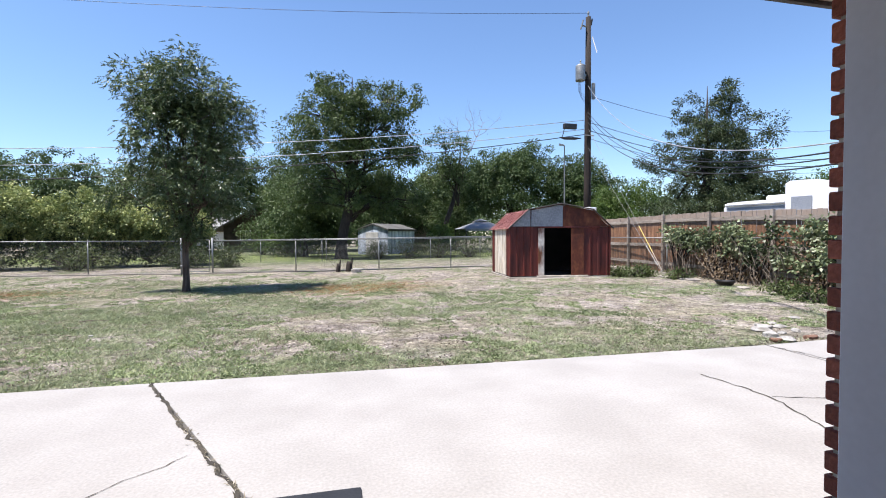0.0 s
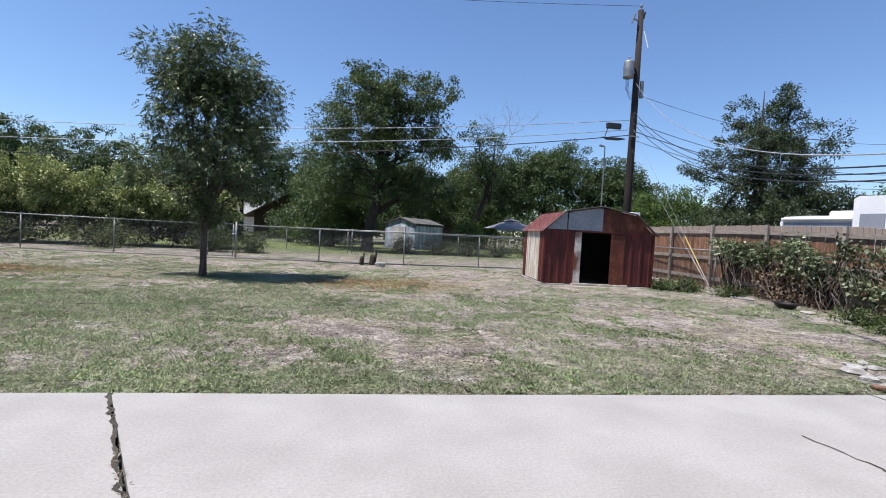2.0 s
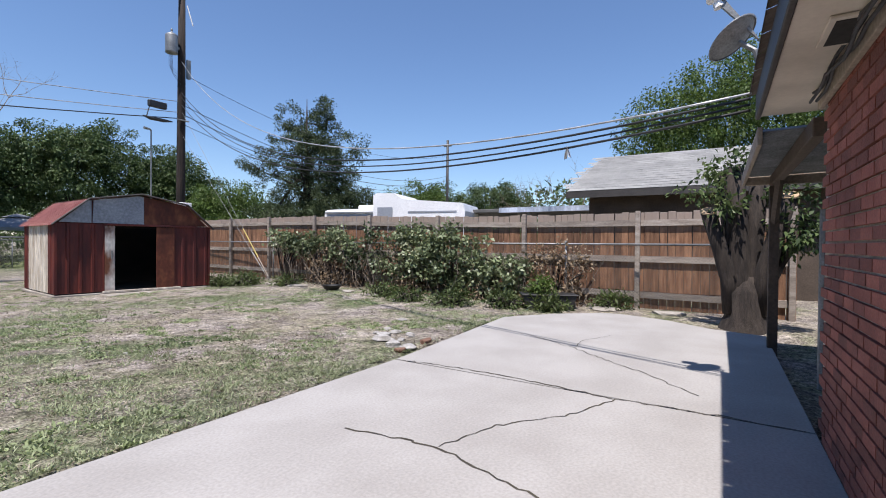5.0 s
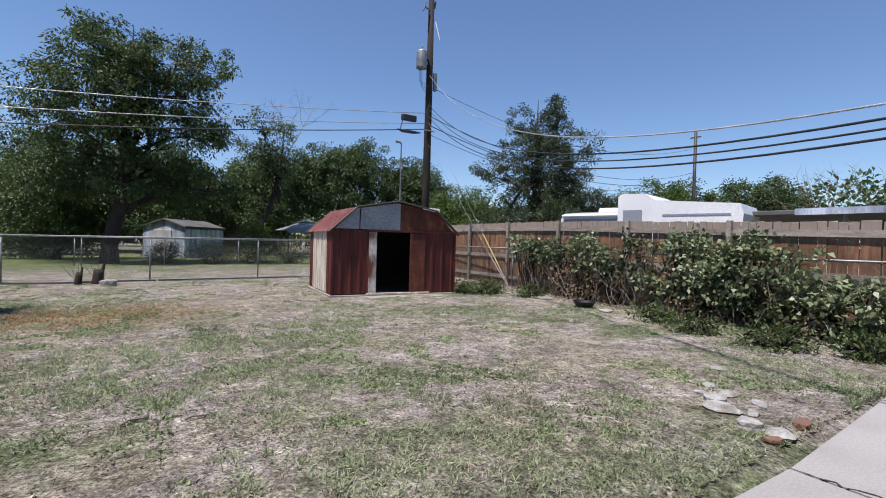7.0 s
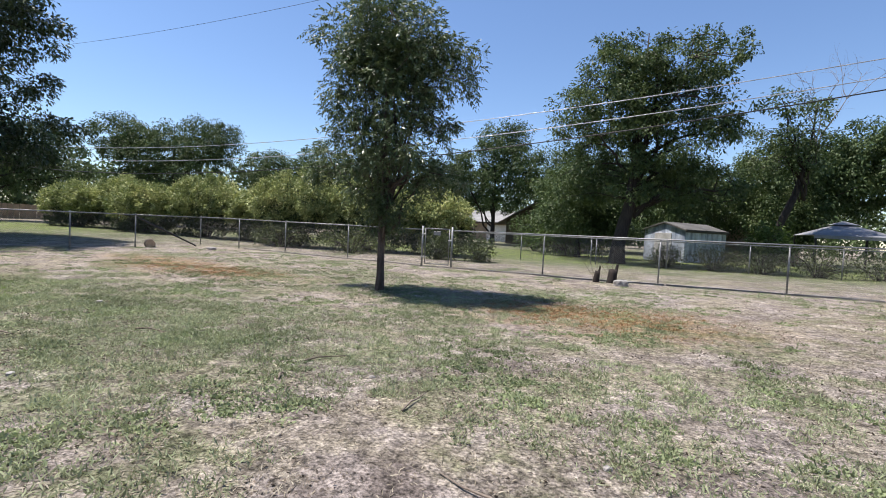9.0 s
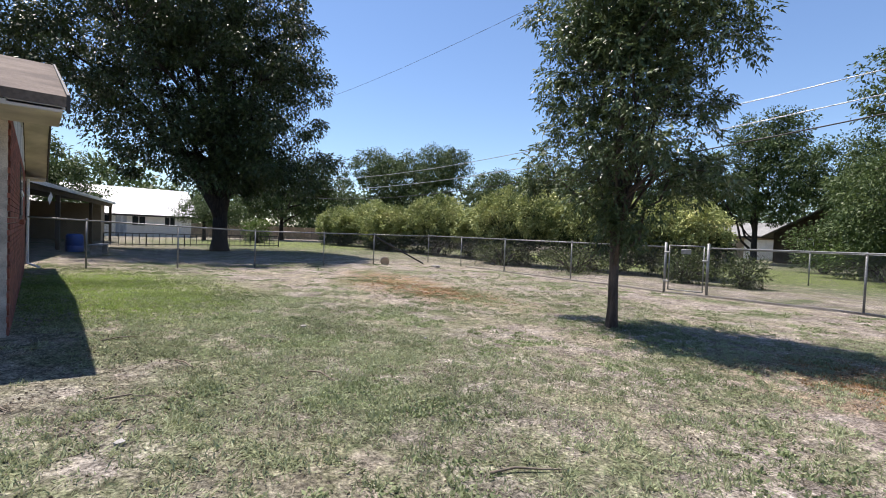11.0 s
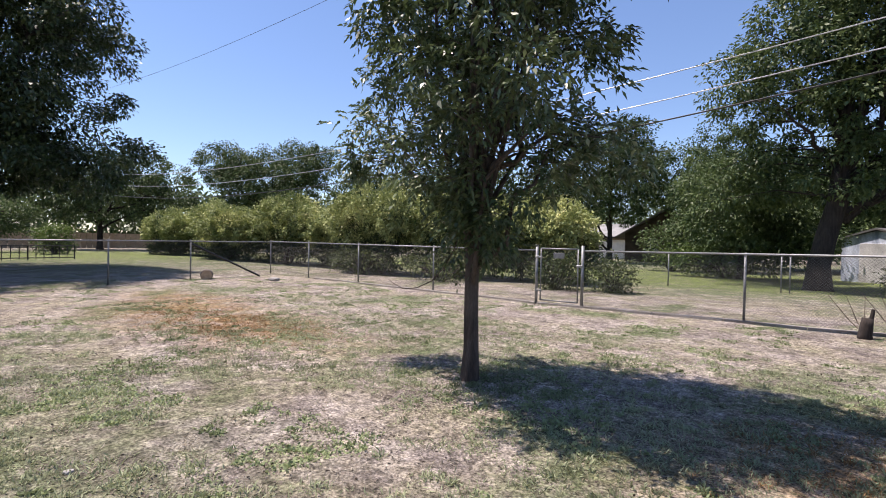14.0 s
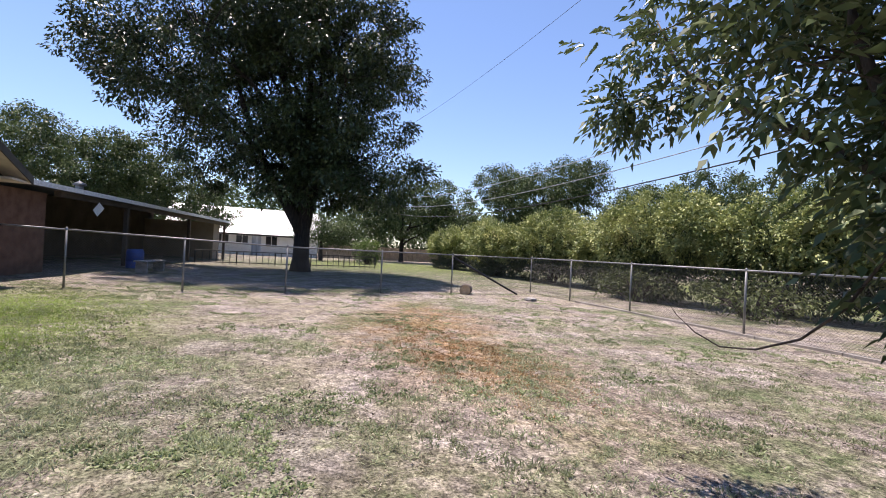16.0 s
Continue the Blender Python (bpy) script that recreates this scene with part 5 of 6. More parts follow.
def shrub(name, label, base, lobes, clumps, per, length, width, spread, leaf, seed, group="", edge=3.2):
    q_ = np.random.RandomState(seed)
    root = thing(name, label, "shrub", group, at=base)
    c_, o_ = in_lobes(lobes, clumps, q_, edge)
    c_[:, 2] = np.maximum(c_[:, 2], 0.05)
    i_ = np.repeat(np.arange(clumps), per)
    p_ = c_[i_] + q_.normal(size=(len(i_), 3)) * spread
    p_[:, 2] = np.maximum(p_[:, 2], 0.02)
    d_ = o_[i_] * 0.7 + q_.normal(size=(len(i_), 3)) * 0.6
    part("foliage", quads_mesh("foliage", leaves(p_, d_, length, width, q_), leaf), leaf, root)
    g = Geo()
    for e in c_[:24]:
        m_ = e * 0.5 + np.array([0, 0, 0.1])
        g.tube([(e[0] * 0.08, e[1] * 0.08, -0.1), tuple(m_), tuple(e)], [0.03, 0.02, 0.008], 4, False)
    part("undergrowth", g, M_BARKD, root)["kind"] = "stuff"
    return root


for i, (x, h, r) in enumerate(((-38.0, 3.6, 2.4), (-33.6, 4.2, 2.5), (-29.2, 3.5, 2.3), (-24.8, 4.2, 2.5), (-20.8, 3.4, 2.0), (-16.8, 4.5, 2.6), (-12.6, 4.0, 2.3), (-8.9, 3.5, 2.0))):
    hd = shrub("flowering_hedge_shrub", "tall yellow-green flowering shrub in a row behind the alley", (x, 26.9 + 0.9 * math.sin(i * 2.1), -0.1),
               [(0, 0, h * 0.62, r * 0.92, 1.8, h * 0.34), (r * 0.55, -0.5, h * 0.56, r * 0.5, 1.2, h * 0.28), (-r * 0.55, -0.6, h * 0.52, r * 0.48, 1.2, h * 0.28)], 430, 40, 0.15, 0.07, 0.11, L_HEDGE, 100 + i, "flowering hedge", 5.5)
    q = np.random.RandomState(700 + i)
    # lower leaves take the darkened colour, standing in for the domes' own shade
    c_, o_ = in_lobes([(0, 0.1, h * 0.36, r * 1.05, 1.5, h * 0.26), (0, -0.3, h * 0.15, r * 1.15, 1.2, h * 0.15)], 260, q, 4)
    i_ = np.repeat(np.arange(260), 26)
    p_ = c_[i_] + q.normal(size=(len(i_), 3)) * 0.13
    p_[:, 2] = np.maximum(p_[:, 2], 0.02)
    part("lower_foliage", quads_mesh("lower_foliage", leaves(p_, o_[i_] + q.normal(size=(len(i_), 3)) * 0.6, 0.15, 0.07, q), L_HEDGESHADE), L_HEDGESHADE, hd, "lower hedge foliage with shade put into its leaf colour")
for i, (x, y_, r, h) in enumerate(((-7.4, 24.4, 1.0, 1.2), (-5.6, 24.8, 0.8, 1.0), (2.6, 30.4, 0.8, 1.0), (4.6, 30.3, 1.1, 1.1), (6.6, 30.2, 1.2, 1.4), (8.8, 30.3, 1.3, 1.5), (11.0, 30.2, 1.2, 1.3), (13.4, 30.4, 1.4, 1.4), (-12, 24.2, 1.6, 1.2), (-16.5, 24.4, 1.6, 1.2))):
    shrub("low_shrub", "low weedy green shrub beside the alley", (x, y_, -0.2), [(0, 0, h * 0.5, r, r * 0.7, h * 0.5)], 90, 18, 0.13, 0.05, 0.16, L_HEDGELOW, 130 + i, "alley shrubs")
shrub("garden_bush", "bright green bush near the gazebo", (7.6, 33.5, -0.1), [(0, 0, 1.2, 1.0, 1.0, 1.1)], 110, 18, 0.2, 0.08, 0.2, L_BRIGHT, 150)
shrub("garden_bush", "rounded green bush beside the far house", (-6.2, 41.5, -0.1), [(0, 0, 1.5, 2.0, 1.5, 1.4)], 120, 18, 0.22, 0.09, 0.24, L_ELM, 151)
shrub("garden_bush", "bright green bush on the far lawn", (-3.0, 37, -0.1), [(0, 0, 0.8, 3.2, 1.2, 0.8)], 160, 18, 0.2, 0.08, 0.2, L_BRIGHT, 152)
shrub("garden_bush", "small round bush beside the neighbour's lawn", (-41, 20.5, 0), [(0, 0, 1.0, 1.1, 1.1, 1.0)], 110, 18, 0.2, 0.08, 0.18, L_BRIGHT, 153)

# vines over the low fence
qv = random.Random(61)
for i, (y0, y1, lo_, hi_, th, k_, n_, out) in enumerate(((12.2, 14.0, 1.08, 1.48, 0.14, 12, 48, 0.0), (10.4, 12.3, 0.95, 1.50, 0.15, 14, 58, 0.0), (8.7, 10.5, 0.72, 1.52, 0.18, 16, 74, 0.05), (7.1, 8.8, 0.30, 1.54, 0.22, 20, 105, 0.2), (5.6, 7.2, 0.12, 1.60, 0.26, 24, 135, 0.35), (4.4, 5.7, 0.08, 0.95, 0.26, 18, 90, 0.45))):
    ym, ry = (y0 + y1) / 2, (y1 - y0) / 2
    lobes = []
    for k in range(k_):
        zz = lo_ + (hi_ - lo_) * qv.random() ** 0.75
        lobes.append((-out * (1 - zz / 1.9) * qv.uniform(0.4, 1.4) - qv.uniform(-0.05, 0.15), qv.uniform(-ry, ry), zz, th * qv.uniform(0.6, 1.1), qv.uniform(0.16, 0.46), qv.uniform(0.10, 0.22)))
    shrub("fence_vine", "leafy green vine climbing the low chain-link fence", (10.1 + 0.09 * ym, ym, -0.08), lobes, n_, 20, 0.11, 0.08, 0.085, L_VINE, 160 + i, "fence vines")
for i, (y0, y1, h, n_) in enumerate(((9.4, 11.6, 1.2, 70), (6.6, 8.4, 1.2, 70), (3.1, 4.5, 1.5, 110), (5.0, 6.0, 0.9, 60))):
    ym = (y0 + y1) / 2
    shrub("withered_vine", "brown withered vine tangled in the fence", (10.08 + 0.09 * ym, ym, -0.08), [(-0.1, 0, h * 0.55, 0.22, (y1 - y0) / 2, h * 0.42), (-0.3, 0, 0.15, 0.4, (y1 - y0) / 2, 0.18)], n_, 16, 0.09, 0.045, 0.10, L_DRYVINE, 180 + i, "withered vines")
g = Geo()
for i in range(160):
    yy = rs.uniform(3.0, 13.5)
    x0 = 10.1 + 0.09 * yy
    pts = [(x0 - rs.uniform(0, 0.5), yy, -0.08)]
    for k in range(4):
        pts.append((pts[-1][0] + rs.normal() * 0.06, pts[-1][1] + rs.normal() * 0.16, pts[-1][2] + rs.uniform(0.15, 0.42)))
    g.tube(pts, [0.008, 0.007, 0.006, 0.005, 0.003], 4, False)
solo("vine_stems", g, M_DEAD, "tangle of dry brown vine stems in the fence", "vine", kind="stuff")
for i, (x, y_, r) in enumerate(((9.4, 12.6, 0.5), (10.2, 13.6, 0.5), (9.0, 6.6, 0.4), (8.9, 5.4, 0.45), (9.4, 7.6, 0.4), (10.0, 11.4, 0.4), (9.2, 4.4, 0.4), (8.95, 12.9, 0.3), (9.3, 3.55, 0.3), (10.2, 2.6, 0.3))):
    shrub("weed_clump", "low green weed clump at the fence foot", (x, y_, -0.1), [(0, 0, 0.14, r, r, 0.16)], 40, 16, 0.11, 0.035, 0.08, L_HEDGELOW, 200 + i, "weed clumps")

# old many-stemmed trunk by the house end
trunk = thing("pollarded_tree", "dark many-stemmed old tree with sawn-off limbs", "tree", at=(9.0, 0.5, -0.1))
q = np.random.RandomState(8)
part("bole", Geo().tube([(0, 0, -0.2), (0, 0.02, 0.0), (0.02, 0, 0.25), (0.0, 0.03, 0.6), (0, 0, 0.85)], [0.46, 0.36, 0.28, 0.24, 0.12], 14), M_BARKD, trunk, smooth=True)
for i, (dx, dy, hz, r) in enumerate(((-0.15, 0.50, 1.80, 0.115), (0.0, 0.18, 2.45, 0.15), (0.15, -0.15, 2.3, 0.13), (-0.12, -0.48, 2.0, 0.12), (0.25, 0.34, 2.4, 0.10), (0.05, -0.7, 1.7, 0.08))):
    lm = part("stem", Geo().tube([(dx * 0.3, dy * 0.3, 0.3), (dx * 0.4, dy * 0.42, 0.8), (dx * 0.6, dy * 0.68, 0.6 + (hz - 0.6) * 0.55), (dx, dy, hz)], [r * 1.3, r * 1.1, r * 0.95, r * 0.9], 9), M_BARKD, trunk, smooth=True)
    if i in (0, 3):
        cut = Geo().lathe([(0.001, 0.012), (r * 0.95, 0.012), (r * 0.98, -0.01)], 0, 0, 12)
        cut.v = [tuple(Matrix.Rotation(radians(-30), 4, 'Y') @ Vector(p) + Vector((dx - 0.01, dy, hz + 0.01))) for p in cut.v]
        part("sawn_end", cut, M_CUT, lm)
c_, o_ = in_lobes([(-0.15, 0.62, 2.15, 0.25, 0.3, 0.25), (0.0, 0.25, 2.5, 0.3, 0.35, 0.22), (-0.1, -0.6, 1.6, 0.25, 0.3, 0.4), (-0.2, 0.3, 1.9, 0.25, 0.3, 0.25), (0.0, -0.5, 2.1, 0.25, 0.3, 0.3)], 95, q)
i_ = np.repeat(np.arange(95), 14)
part("shoots", quads_mesh("shoots", leaves(c_[i_] + q.normal(size=(1330, 3)) * 0.07, o_[i_] + q.normal(size=(1330, 3)) * 0.6, 0.10, 0.05, q), L_ELM), L_ELM, trunk)

# ---- loose things in the yard ----
def stone(name, label, x, y, r, h, seed, material=M_STONE, z=None, group=""):
    q_ = np.random.RandomState(seed)
    bm = bmesh.new()
    bmesh.ops.create_icosphere(bm, subdivisions=2, radius=1)
    ph = q_.rand(6) * 6
    for v_ in bm.verts:
        k = 1 + 0.16 * math.sin(3 * v_.co.x + ph[0]) + 0.14 * math.sin(4 * v_.co.y + ph[1]) + 0.1 * math.sin(5 * v_.co.z + ph[2])
        v_.co = Vector((v_.co.x * r * k, v_.co.y * r * 0.75 * k, max(min(v_.co.z * h * k, h * 0.75), -h * 0.6)))
    me = bpy.data.meshes.new(name)
    bm.to_mesh(me); bm.free()
    me.materials.append(material)
    ob = new(name, me)
    ob.location = (x, y, (gz(x, y) if z is None else z) + h * 0.3)
    ob.rotation_euler = (0, 0, q_.rand() * 6)
    tagged(ob, label, "stone", group)


for i, (x, y_, r, h) in enumerate(((5.46, 4.46, 0.15, 0.06), (5.27, 4.17, 0.11, 0.06), (5.95, 4.65, 0.09, 0.04), (5.9, 4.36, 0.08, 0.04), (5.66, 4.62, 0.11, 0.05), (6.1, 4.9, 0.07, 0.03), (6.9, 5.2, 0.09, 0.03), (5.3, 3.98, 0.12, 0.04), (5.58, 4.28, 0.06, 0.03), (5.75, 4.8, 0.06, 0.03))):
    stone("limestone_piece", "broken piece of pale limestone lying beside the patio", x, y_, r, h, 300 + i, group="broken limestone")
stone("brick_piece", "broken red brick lying beside the patio", 5.68, 3.97, 0.1, 0.045, 320, M_BROWNBRICK)
stone("brick_piece", "broken orange brick lying beside the patio", 5.1, 3.95, 0.06, 0.04, 321, M_BROWNBRICK)
for i, (x, y_, r) in enumerate(((9.55, 8.75, 0.22), (9.35, 7.85, 0.25), (10.1, 11.2, 0.3), (10.2, 12.3, 0.25), (9.95, 2.7, 0.3), (9.9, 1.6, 0.25))):
    stone("edging_stone", "flat pale edging stone at the fence foot", x, y_, r, 0.05, 330 + i, M_STRIP, group="edging stones")
stone("white_rock", "white rock lying at the back fence", 0.62, 19.4, 0.27, 0.16, 350)
stone("white_rock", "pale rock lying by the fence corner", -16.4, 19.8, 0.3, 0.1, 351)
for i, (x, y_, s) in enumerate(((-1.2, 8.0, 0.03), (-6.5, 9.0, 0.05), (-3.5, 6.5, 0.04), (0.8, 7.2, 0.03), (3.4, 6.4, 0.03), (-5.2, 10.2, 0.03))):
    stone("pebble", "small pale pebble lying in the dry lawn", x, y_, s, s * 0.6, 360 + i, group="lawn pebbles")
bowl = thing("bowl", "shallow black rusty bowl lying in the grass", "bowl", at=(9.7, 9.45, gz(9.7, 9.45)))
part("shell", Geo().lathe([(0.10, 0.0), (0.19, 0.05), (0.24, 0.13), (0.255, 0.15), (0.235, 0.14), (0.18, 0.07), (0.09, 0.02), (0.001, 0.02)], 0, 0, 18), M_BLACKIRON, bowl, smooth=True)
tray = thing("planter_tray", "black plastic planter tray at the patio edge", "planter", at=(9.65, 3.7, -0.05), turn=118)
part("tub", Geo().prism([(-0.42, 0.0), (0.42, 0.0), (0.5, 0.26), (-0.5, 0.26)], 1, -0.22, 0.22), M_BLACKPL, tray)
part("rim", Geo().box(-0.53, -0.25, 0.262, 0.53, 0.25, 0.285, 0.008), M_BLACKPL, tray)
shrub("planter_weeds", "green weeds growing from the planter tray", (9.6, 3.85, 0.22), [(0, 0, 0.15, 0.18, 0.3, 0.16)], 34, 14, 0.1, 0.035, 0.06, L_BRIGHT, 370)
for x, y_, h, r, sd in ((0.36, 20.05, 0.46, 0.14, 5), (-0.1, 19.95, 0.38, 0.09, 6)):
    st = thing("tree_stump", "dark cut tree stump beside the back fence", "stump", "stumps", at=(x, y_, -0.25))
    q_ = np.random.RandomState(sd)
    part("wood", Geo().tube([(0, 0, -0.1), (0, 0, 0.1), (0.02, 0, h * 0.7), (0.03, 0.01, h)], [r * 1.35, r * 1.1, r, r * 0.9], 10), M_BARKD, st, smooth=True)
    part("snag", Geo().tube([(r * 0.6, 0, h * 0.5), (r * 1.1, 0, h + 0.16)], [r * 0.5, r * 0.3], 6), M_BARKD, st)
    for k in range(3):
        part("shoot", Geo().tube([(0, 0, 0.1), (-0.2 + 0.1 * k, 0.1, h * 0.8), (-0.5 + 0.25 * k, 0.1, h + 0.35)], [0.015, 0.01, 0.004], 4), M_DEAD, st)
log = thing("log", "short grey cut log lying by the corner post", "log", at=(-18.4, 18.4, -0.08), turn=60)
part("bark", Geo().tube([(0, -0.3, 0.0), (0, 0, 0.02), (0.03, 0.35, 0.0)], [0.2, 0.21, 0.2], 12), M_DEAD, log, smooth=True)
part("cut_end", Geo().tube([(0, -0.303, 0), (0, -0.312, 0)], 0.185, 12), M_CUT, log)
brace = thing("brace_pole", "dark metal brace leaning from the fence corner post", "pole", at=(-18.6, 17.95, 0))
part("bar", Geo().tube([(0, 0, 1.05), (1.0, 2.1, -0.15)], 0.035, 8), M_BLACKIRON, brace)
rs = np.random.RandomState(14)
for i in range(16):
    x, y_ = (-0.6, 7.6) if i == 0 else (-1.9, 8.3) if i == 1 else (0.2, 6.6) if i == 2 else (rs.uniform(-9, 6), rs.uniform(5.2, 8.5))
    a = rs.uniform(0, 3.1)
    L = 0.45 if i < 3 else rs.uniform(0.15, 0.5)
    z = gz(x, y_)
    pts = [(x + math.cos(a) * L * (t - 0.5) + rs.normal() * 0.02, y_ + math.sin(a) * L * (t - 0.5) + rs.normal() * 0.02, z + 0.02 + 0.01 * math.sin(t * 5)) for t in (0, 0.35, 0.7, 1)]
    solo("fallen_stick", Geo().tube(pts, [0.009, 0.008, 0.006, 0.003], 5), M_DEAD, "short dry stick lying on the lawn", "stick", "fallen sticks", smooth=True)

# ---- neighbours' buildings ----
def window(parent, x0, x1, z0, z1, y, axis=1, sgn=-1):
    """A framed pane proud of a wall face at y (axis 1) or x (axis 0)."""
    def bx(a0, a1, b0, b1, d0, d1):
        lo, hi = sorted((y + sgn * d0, y + sgn * d1))
        return Geo().box(a0, lo, b0, a1, hi, b1) if axis == 1 else Geo().box(lo, a0, b0, hi, a1, b1)
    w_ = part("window", bx(x0, x1, z0, z1, 0.0, 0.04), M_WHITE, parent)
    m_ = (x0 + x1) / 2
    part("pane", bx(x0 + 0.06, m_ - 0.03, z0 + 0.06, z1 - 0.06, 0.042, 0.05), M_GLASS, w_)
    part("pane", bx(m_ + 0.03, x1 - 0.06, z0 + 0.06, z1 - 0.06, 0.042, 0.05), M_GLASS, w_)
    part("sill", bx(x0 - 0.05, x1 + 0.05, z0 - 0.06, z0 - 0.005, 0.0, 0.09), M_WHITE, w_)


def gable_house(name, label, x0, x1, y0, y1, eave, ridge, wallm, roofm, along="x", over=0.4, z0=-0.2):
    hs = thing(name, label, "house")
    part("wall", Geo().box(x0, y0, z0, x1, y1, eave), wallm, hs)
    if along == "x":
        m_ = (y0 + y1) / 2
        s = (ridge - eave) / (m_ - y0)
        for e in (x0, x1):
            part("gable", Geo().prism([(y0, eave), (y1, eave), (m_, ridge - 0.05)], 0, e - 0.002 if e == x0 else e - 0.1, e + 0.1 if e == x0 else e + 0.002), wallm, hs)
        for a, b in ((y0 - over, m_), (y1 + over, m_)):
            za = eave - over * s
            part("roof", Geo().prism([(a, za), (a, za + 0.09), (b, ridge + 0.09), (b, ridge)], 0, x0 - over, x1 + over), roofm, hs)
            lo = min(a, a + 0.02 * (1 if a < m_ else -1))
            part("fascia", Geo().box(x0 - over, a - 0.03 if a < m_ else a, za - 0.08, x1 + over, a if a < m_ else a + 0.03, za + 0.1), M_FASCIA, hs)
    else:
        m_ = (x0 + x1) / 2
        s = (ridge - eave) / (m_ - x0)
        for e in (y0, y1):
            part("gable", Geo().prism([(x0, eave), (x1, eave), (m_, ridge - 0.05)], 1, e - 0.002 if e == y0 else e - 0.1, e + 0.1 if e == y0 else e + 0.002), wallm, hs)
        for a in (x0 - over, x1 + over):
            za = eave - over * s
            part("roof", Geo().prism([(a, za), (a, za + 0.09), (m_, ridge + 0.09), (m_, ridge)], 1, y0 - over, y1 + over), roofm, hs)
            part("fascia", Geo().box(a - 0.03 if a < m_ else a, y0 - over, za - 0.08, a if a < m_ else a + 0.03, y1 + over, za + 0.1), M_FASCIA, hs)
    return hs


h1 = gable_house("neighbour_house", "dark brown house with a pale grey shingle roof beyond the fence", 14.1, 22.5, -9, 4.0, 2.72, 4.25, M_BROWNWALL, M_GREYROOF, "y", 0.5)
g = Geo()
for k in range(17):
    for i in range(30):
        yy = -9.6 + i * 0.47 + (k * 0.37 % 1) * 0.4
        x = 13.62 + k * 0.275
        z = 2.72 - 0.182 + (x - 13.6) * 0.3643 + 0.10
        g.add([(x, yy, z + 0.015), (x, yy + 0.46, z + 0.015), (x + 0.3, yy + 0.46, z + 0.113), (x + 0.3, yy, z + 0.113)], [(0, 1, 2, 3)])
part("shingles", g, M_GREYROOF, h1)["kind"] = "stuff"
h2 = gable_house("white_house", "white house with a bright white metal roof", -63, -55, 4.5, 18.5, 2.35, 4.9, M_WHITE, M_WHITEROOF, "y", 0.5)
for a, b in ((8.5, 9.8), (10.4, 11.6), (13.2, 14.4), (16, 17)):
    window(h2, a, b, 1.0, 2.0, -55, 0, 1)
part("door", Geo().box(-55, 11.9, -0.1, -54.95, 12.8, 1.95), M_BLUEGREY, h2)
part("roof_vent", Geo().lathe([(0.25, 4.0), (0.25, 4.6), (0.34, 4.65), (0.05, 4.85)], -57.5, 7.5, 10), M_GALV, h2)
h3 = gable_house("far_house", "dark brown house with a low gable across the lawn", -12.8, -5.0, 58, 68, 2.6, 4.9, M_BROWNWALL, M_DARKROOF, "y", 0.8)
window(h3, -11.0, -9.8, 1.0, 2.1, 58)
h4 = gable_house("far_garage", "pale garage with a light roof across the lawn", -20, -13, 66, 72, 2.5, 3.9, M_TANWALL, M_GREYROOF, "x", 0.5)
part("garage_door", Geo().box(-17.5, 65.95, -0.2, -14.5, 65.99, 2.0, 0.01), M_WHITE, h4)
h5 = gable_house("far_house", "brick house with a pale gable behind the garden shed", 8, 14, 52, 60, 2.6, 4.6, M_TANWALL, M_DARKROOF, "y", 0.4)
ws = gable_house("painted_shed", "weathered pale blue wooden shed with peeling paint", 0, 2.9, 0, 4.6, 1.85, 2.3, M_BLUEGREY, M_DARKROOF, "y", 0.12)
part("door", Geo().box(0.8, -0.06, -0.2, 2.0, -0.01, 1.65, 0.01), M_SIDING, ws)
for i in range(7):
    part("batten", Geo().box(2.902, 0.2 + i * 0.66, -0.2, 2.93, 0.26 + i * 0.66, 1.8), M_BLUEGREY, ws)
ws.matrix_world = pose(1.7, 39.2, 0, 0, 0, -38)
gaz = thing("gazebo", "grey canvas gazebo on dark posts", "gazebo", at=(12.2, 38.2, -0.1))
part("canopy", Geo().add([(-1.9, -1.9, 2.0), (1.9, -1.9, 2.0), (1.9, 1.9, 2.0), (-1.9, 1.9, 2.0), (-0.45, -0.45, 2.62), (0.45, -0.45, 2.62), (0.45, 0.45, 2.62), (-0.45, 0.45, 2.62)], [(0, 1, 5, 4), (1, 2, 6, 5), (2, 3, 7, 6), (3, 0, 4, 7), (3, 2, 1, 0)]), M_CANVAS, gaz)
part("vent_cap", Geo().add([(-0.6, -0.6, 2.66), (0.6, -0.6, 2.66), (0.6, 0.6, 2.66), (-0.6, 0.6, 2.66), (0, 0, 2.9)], [(0, 1, 4), (1, 2, 4), (2, 3, 4), (3, 0, 4), (3, 2, 1, 0)]), M_CANVAS, gaz)
part("valance", Geo().box(-1.9, -1.92, 1.82, 1.9, -1.88, 2.0), M_CANVAS, gaz)
for x in (-1.8, 1.8):
    for y_ in (-1.8, 1.8):
        part("post", Geo().box(x - 0.05, y_ - 0.05, 0, x + 0.05, y_ + 0.05, 2.0), M_BLACKIRON, gaz)
# neighbour's brick house with a patio cover
nb = thing("patio_house", "neighbour's brown brick house with a dark covered patio", "house", at=(-19.6, 5.5, -0.1), turn=167)
part("brick_wall", Geo().box(-6, 0.25, 0, 1.3, 6, 2.45), M_BROWNBRICK, nb)
part("patio_roof", Geo().prism([(-0.25, 2.55), (-0.25, 2.66), (4.6, 3.05), (4.6, 2.94)], 0, -6.4, 19.5), M_DARKROOF, nb)
part("drip_edge", Geo().box(-6.4, -0.29, 2.56, 19.5, -0.255, 2.7), M_WHITEROOF, nb, "white metal roof edge")
part("back_wall", Geo().box(1.3, 4.4, 0, 19.3, 4.6, 2.95), M_BROWNWALL, nb)
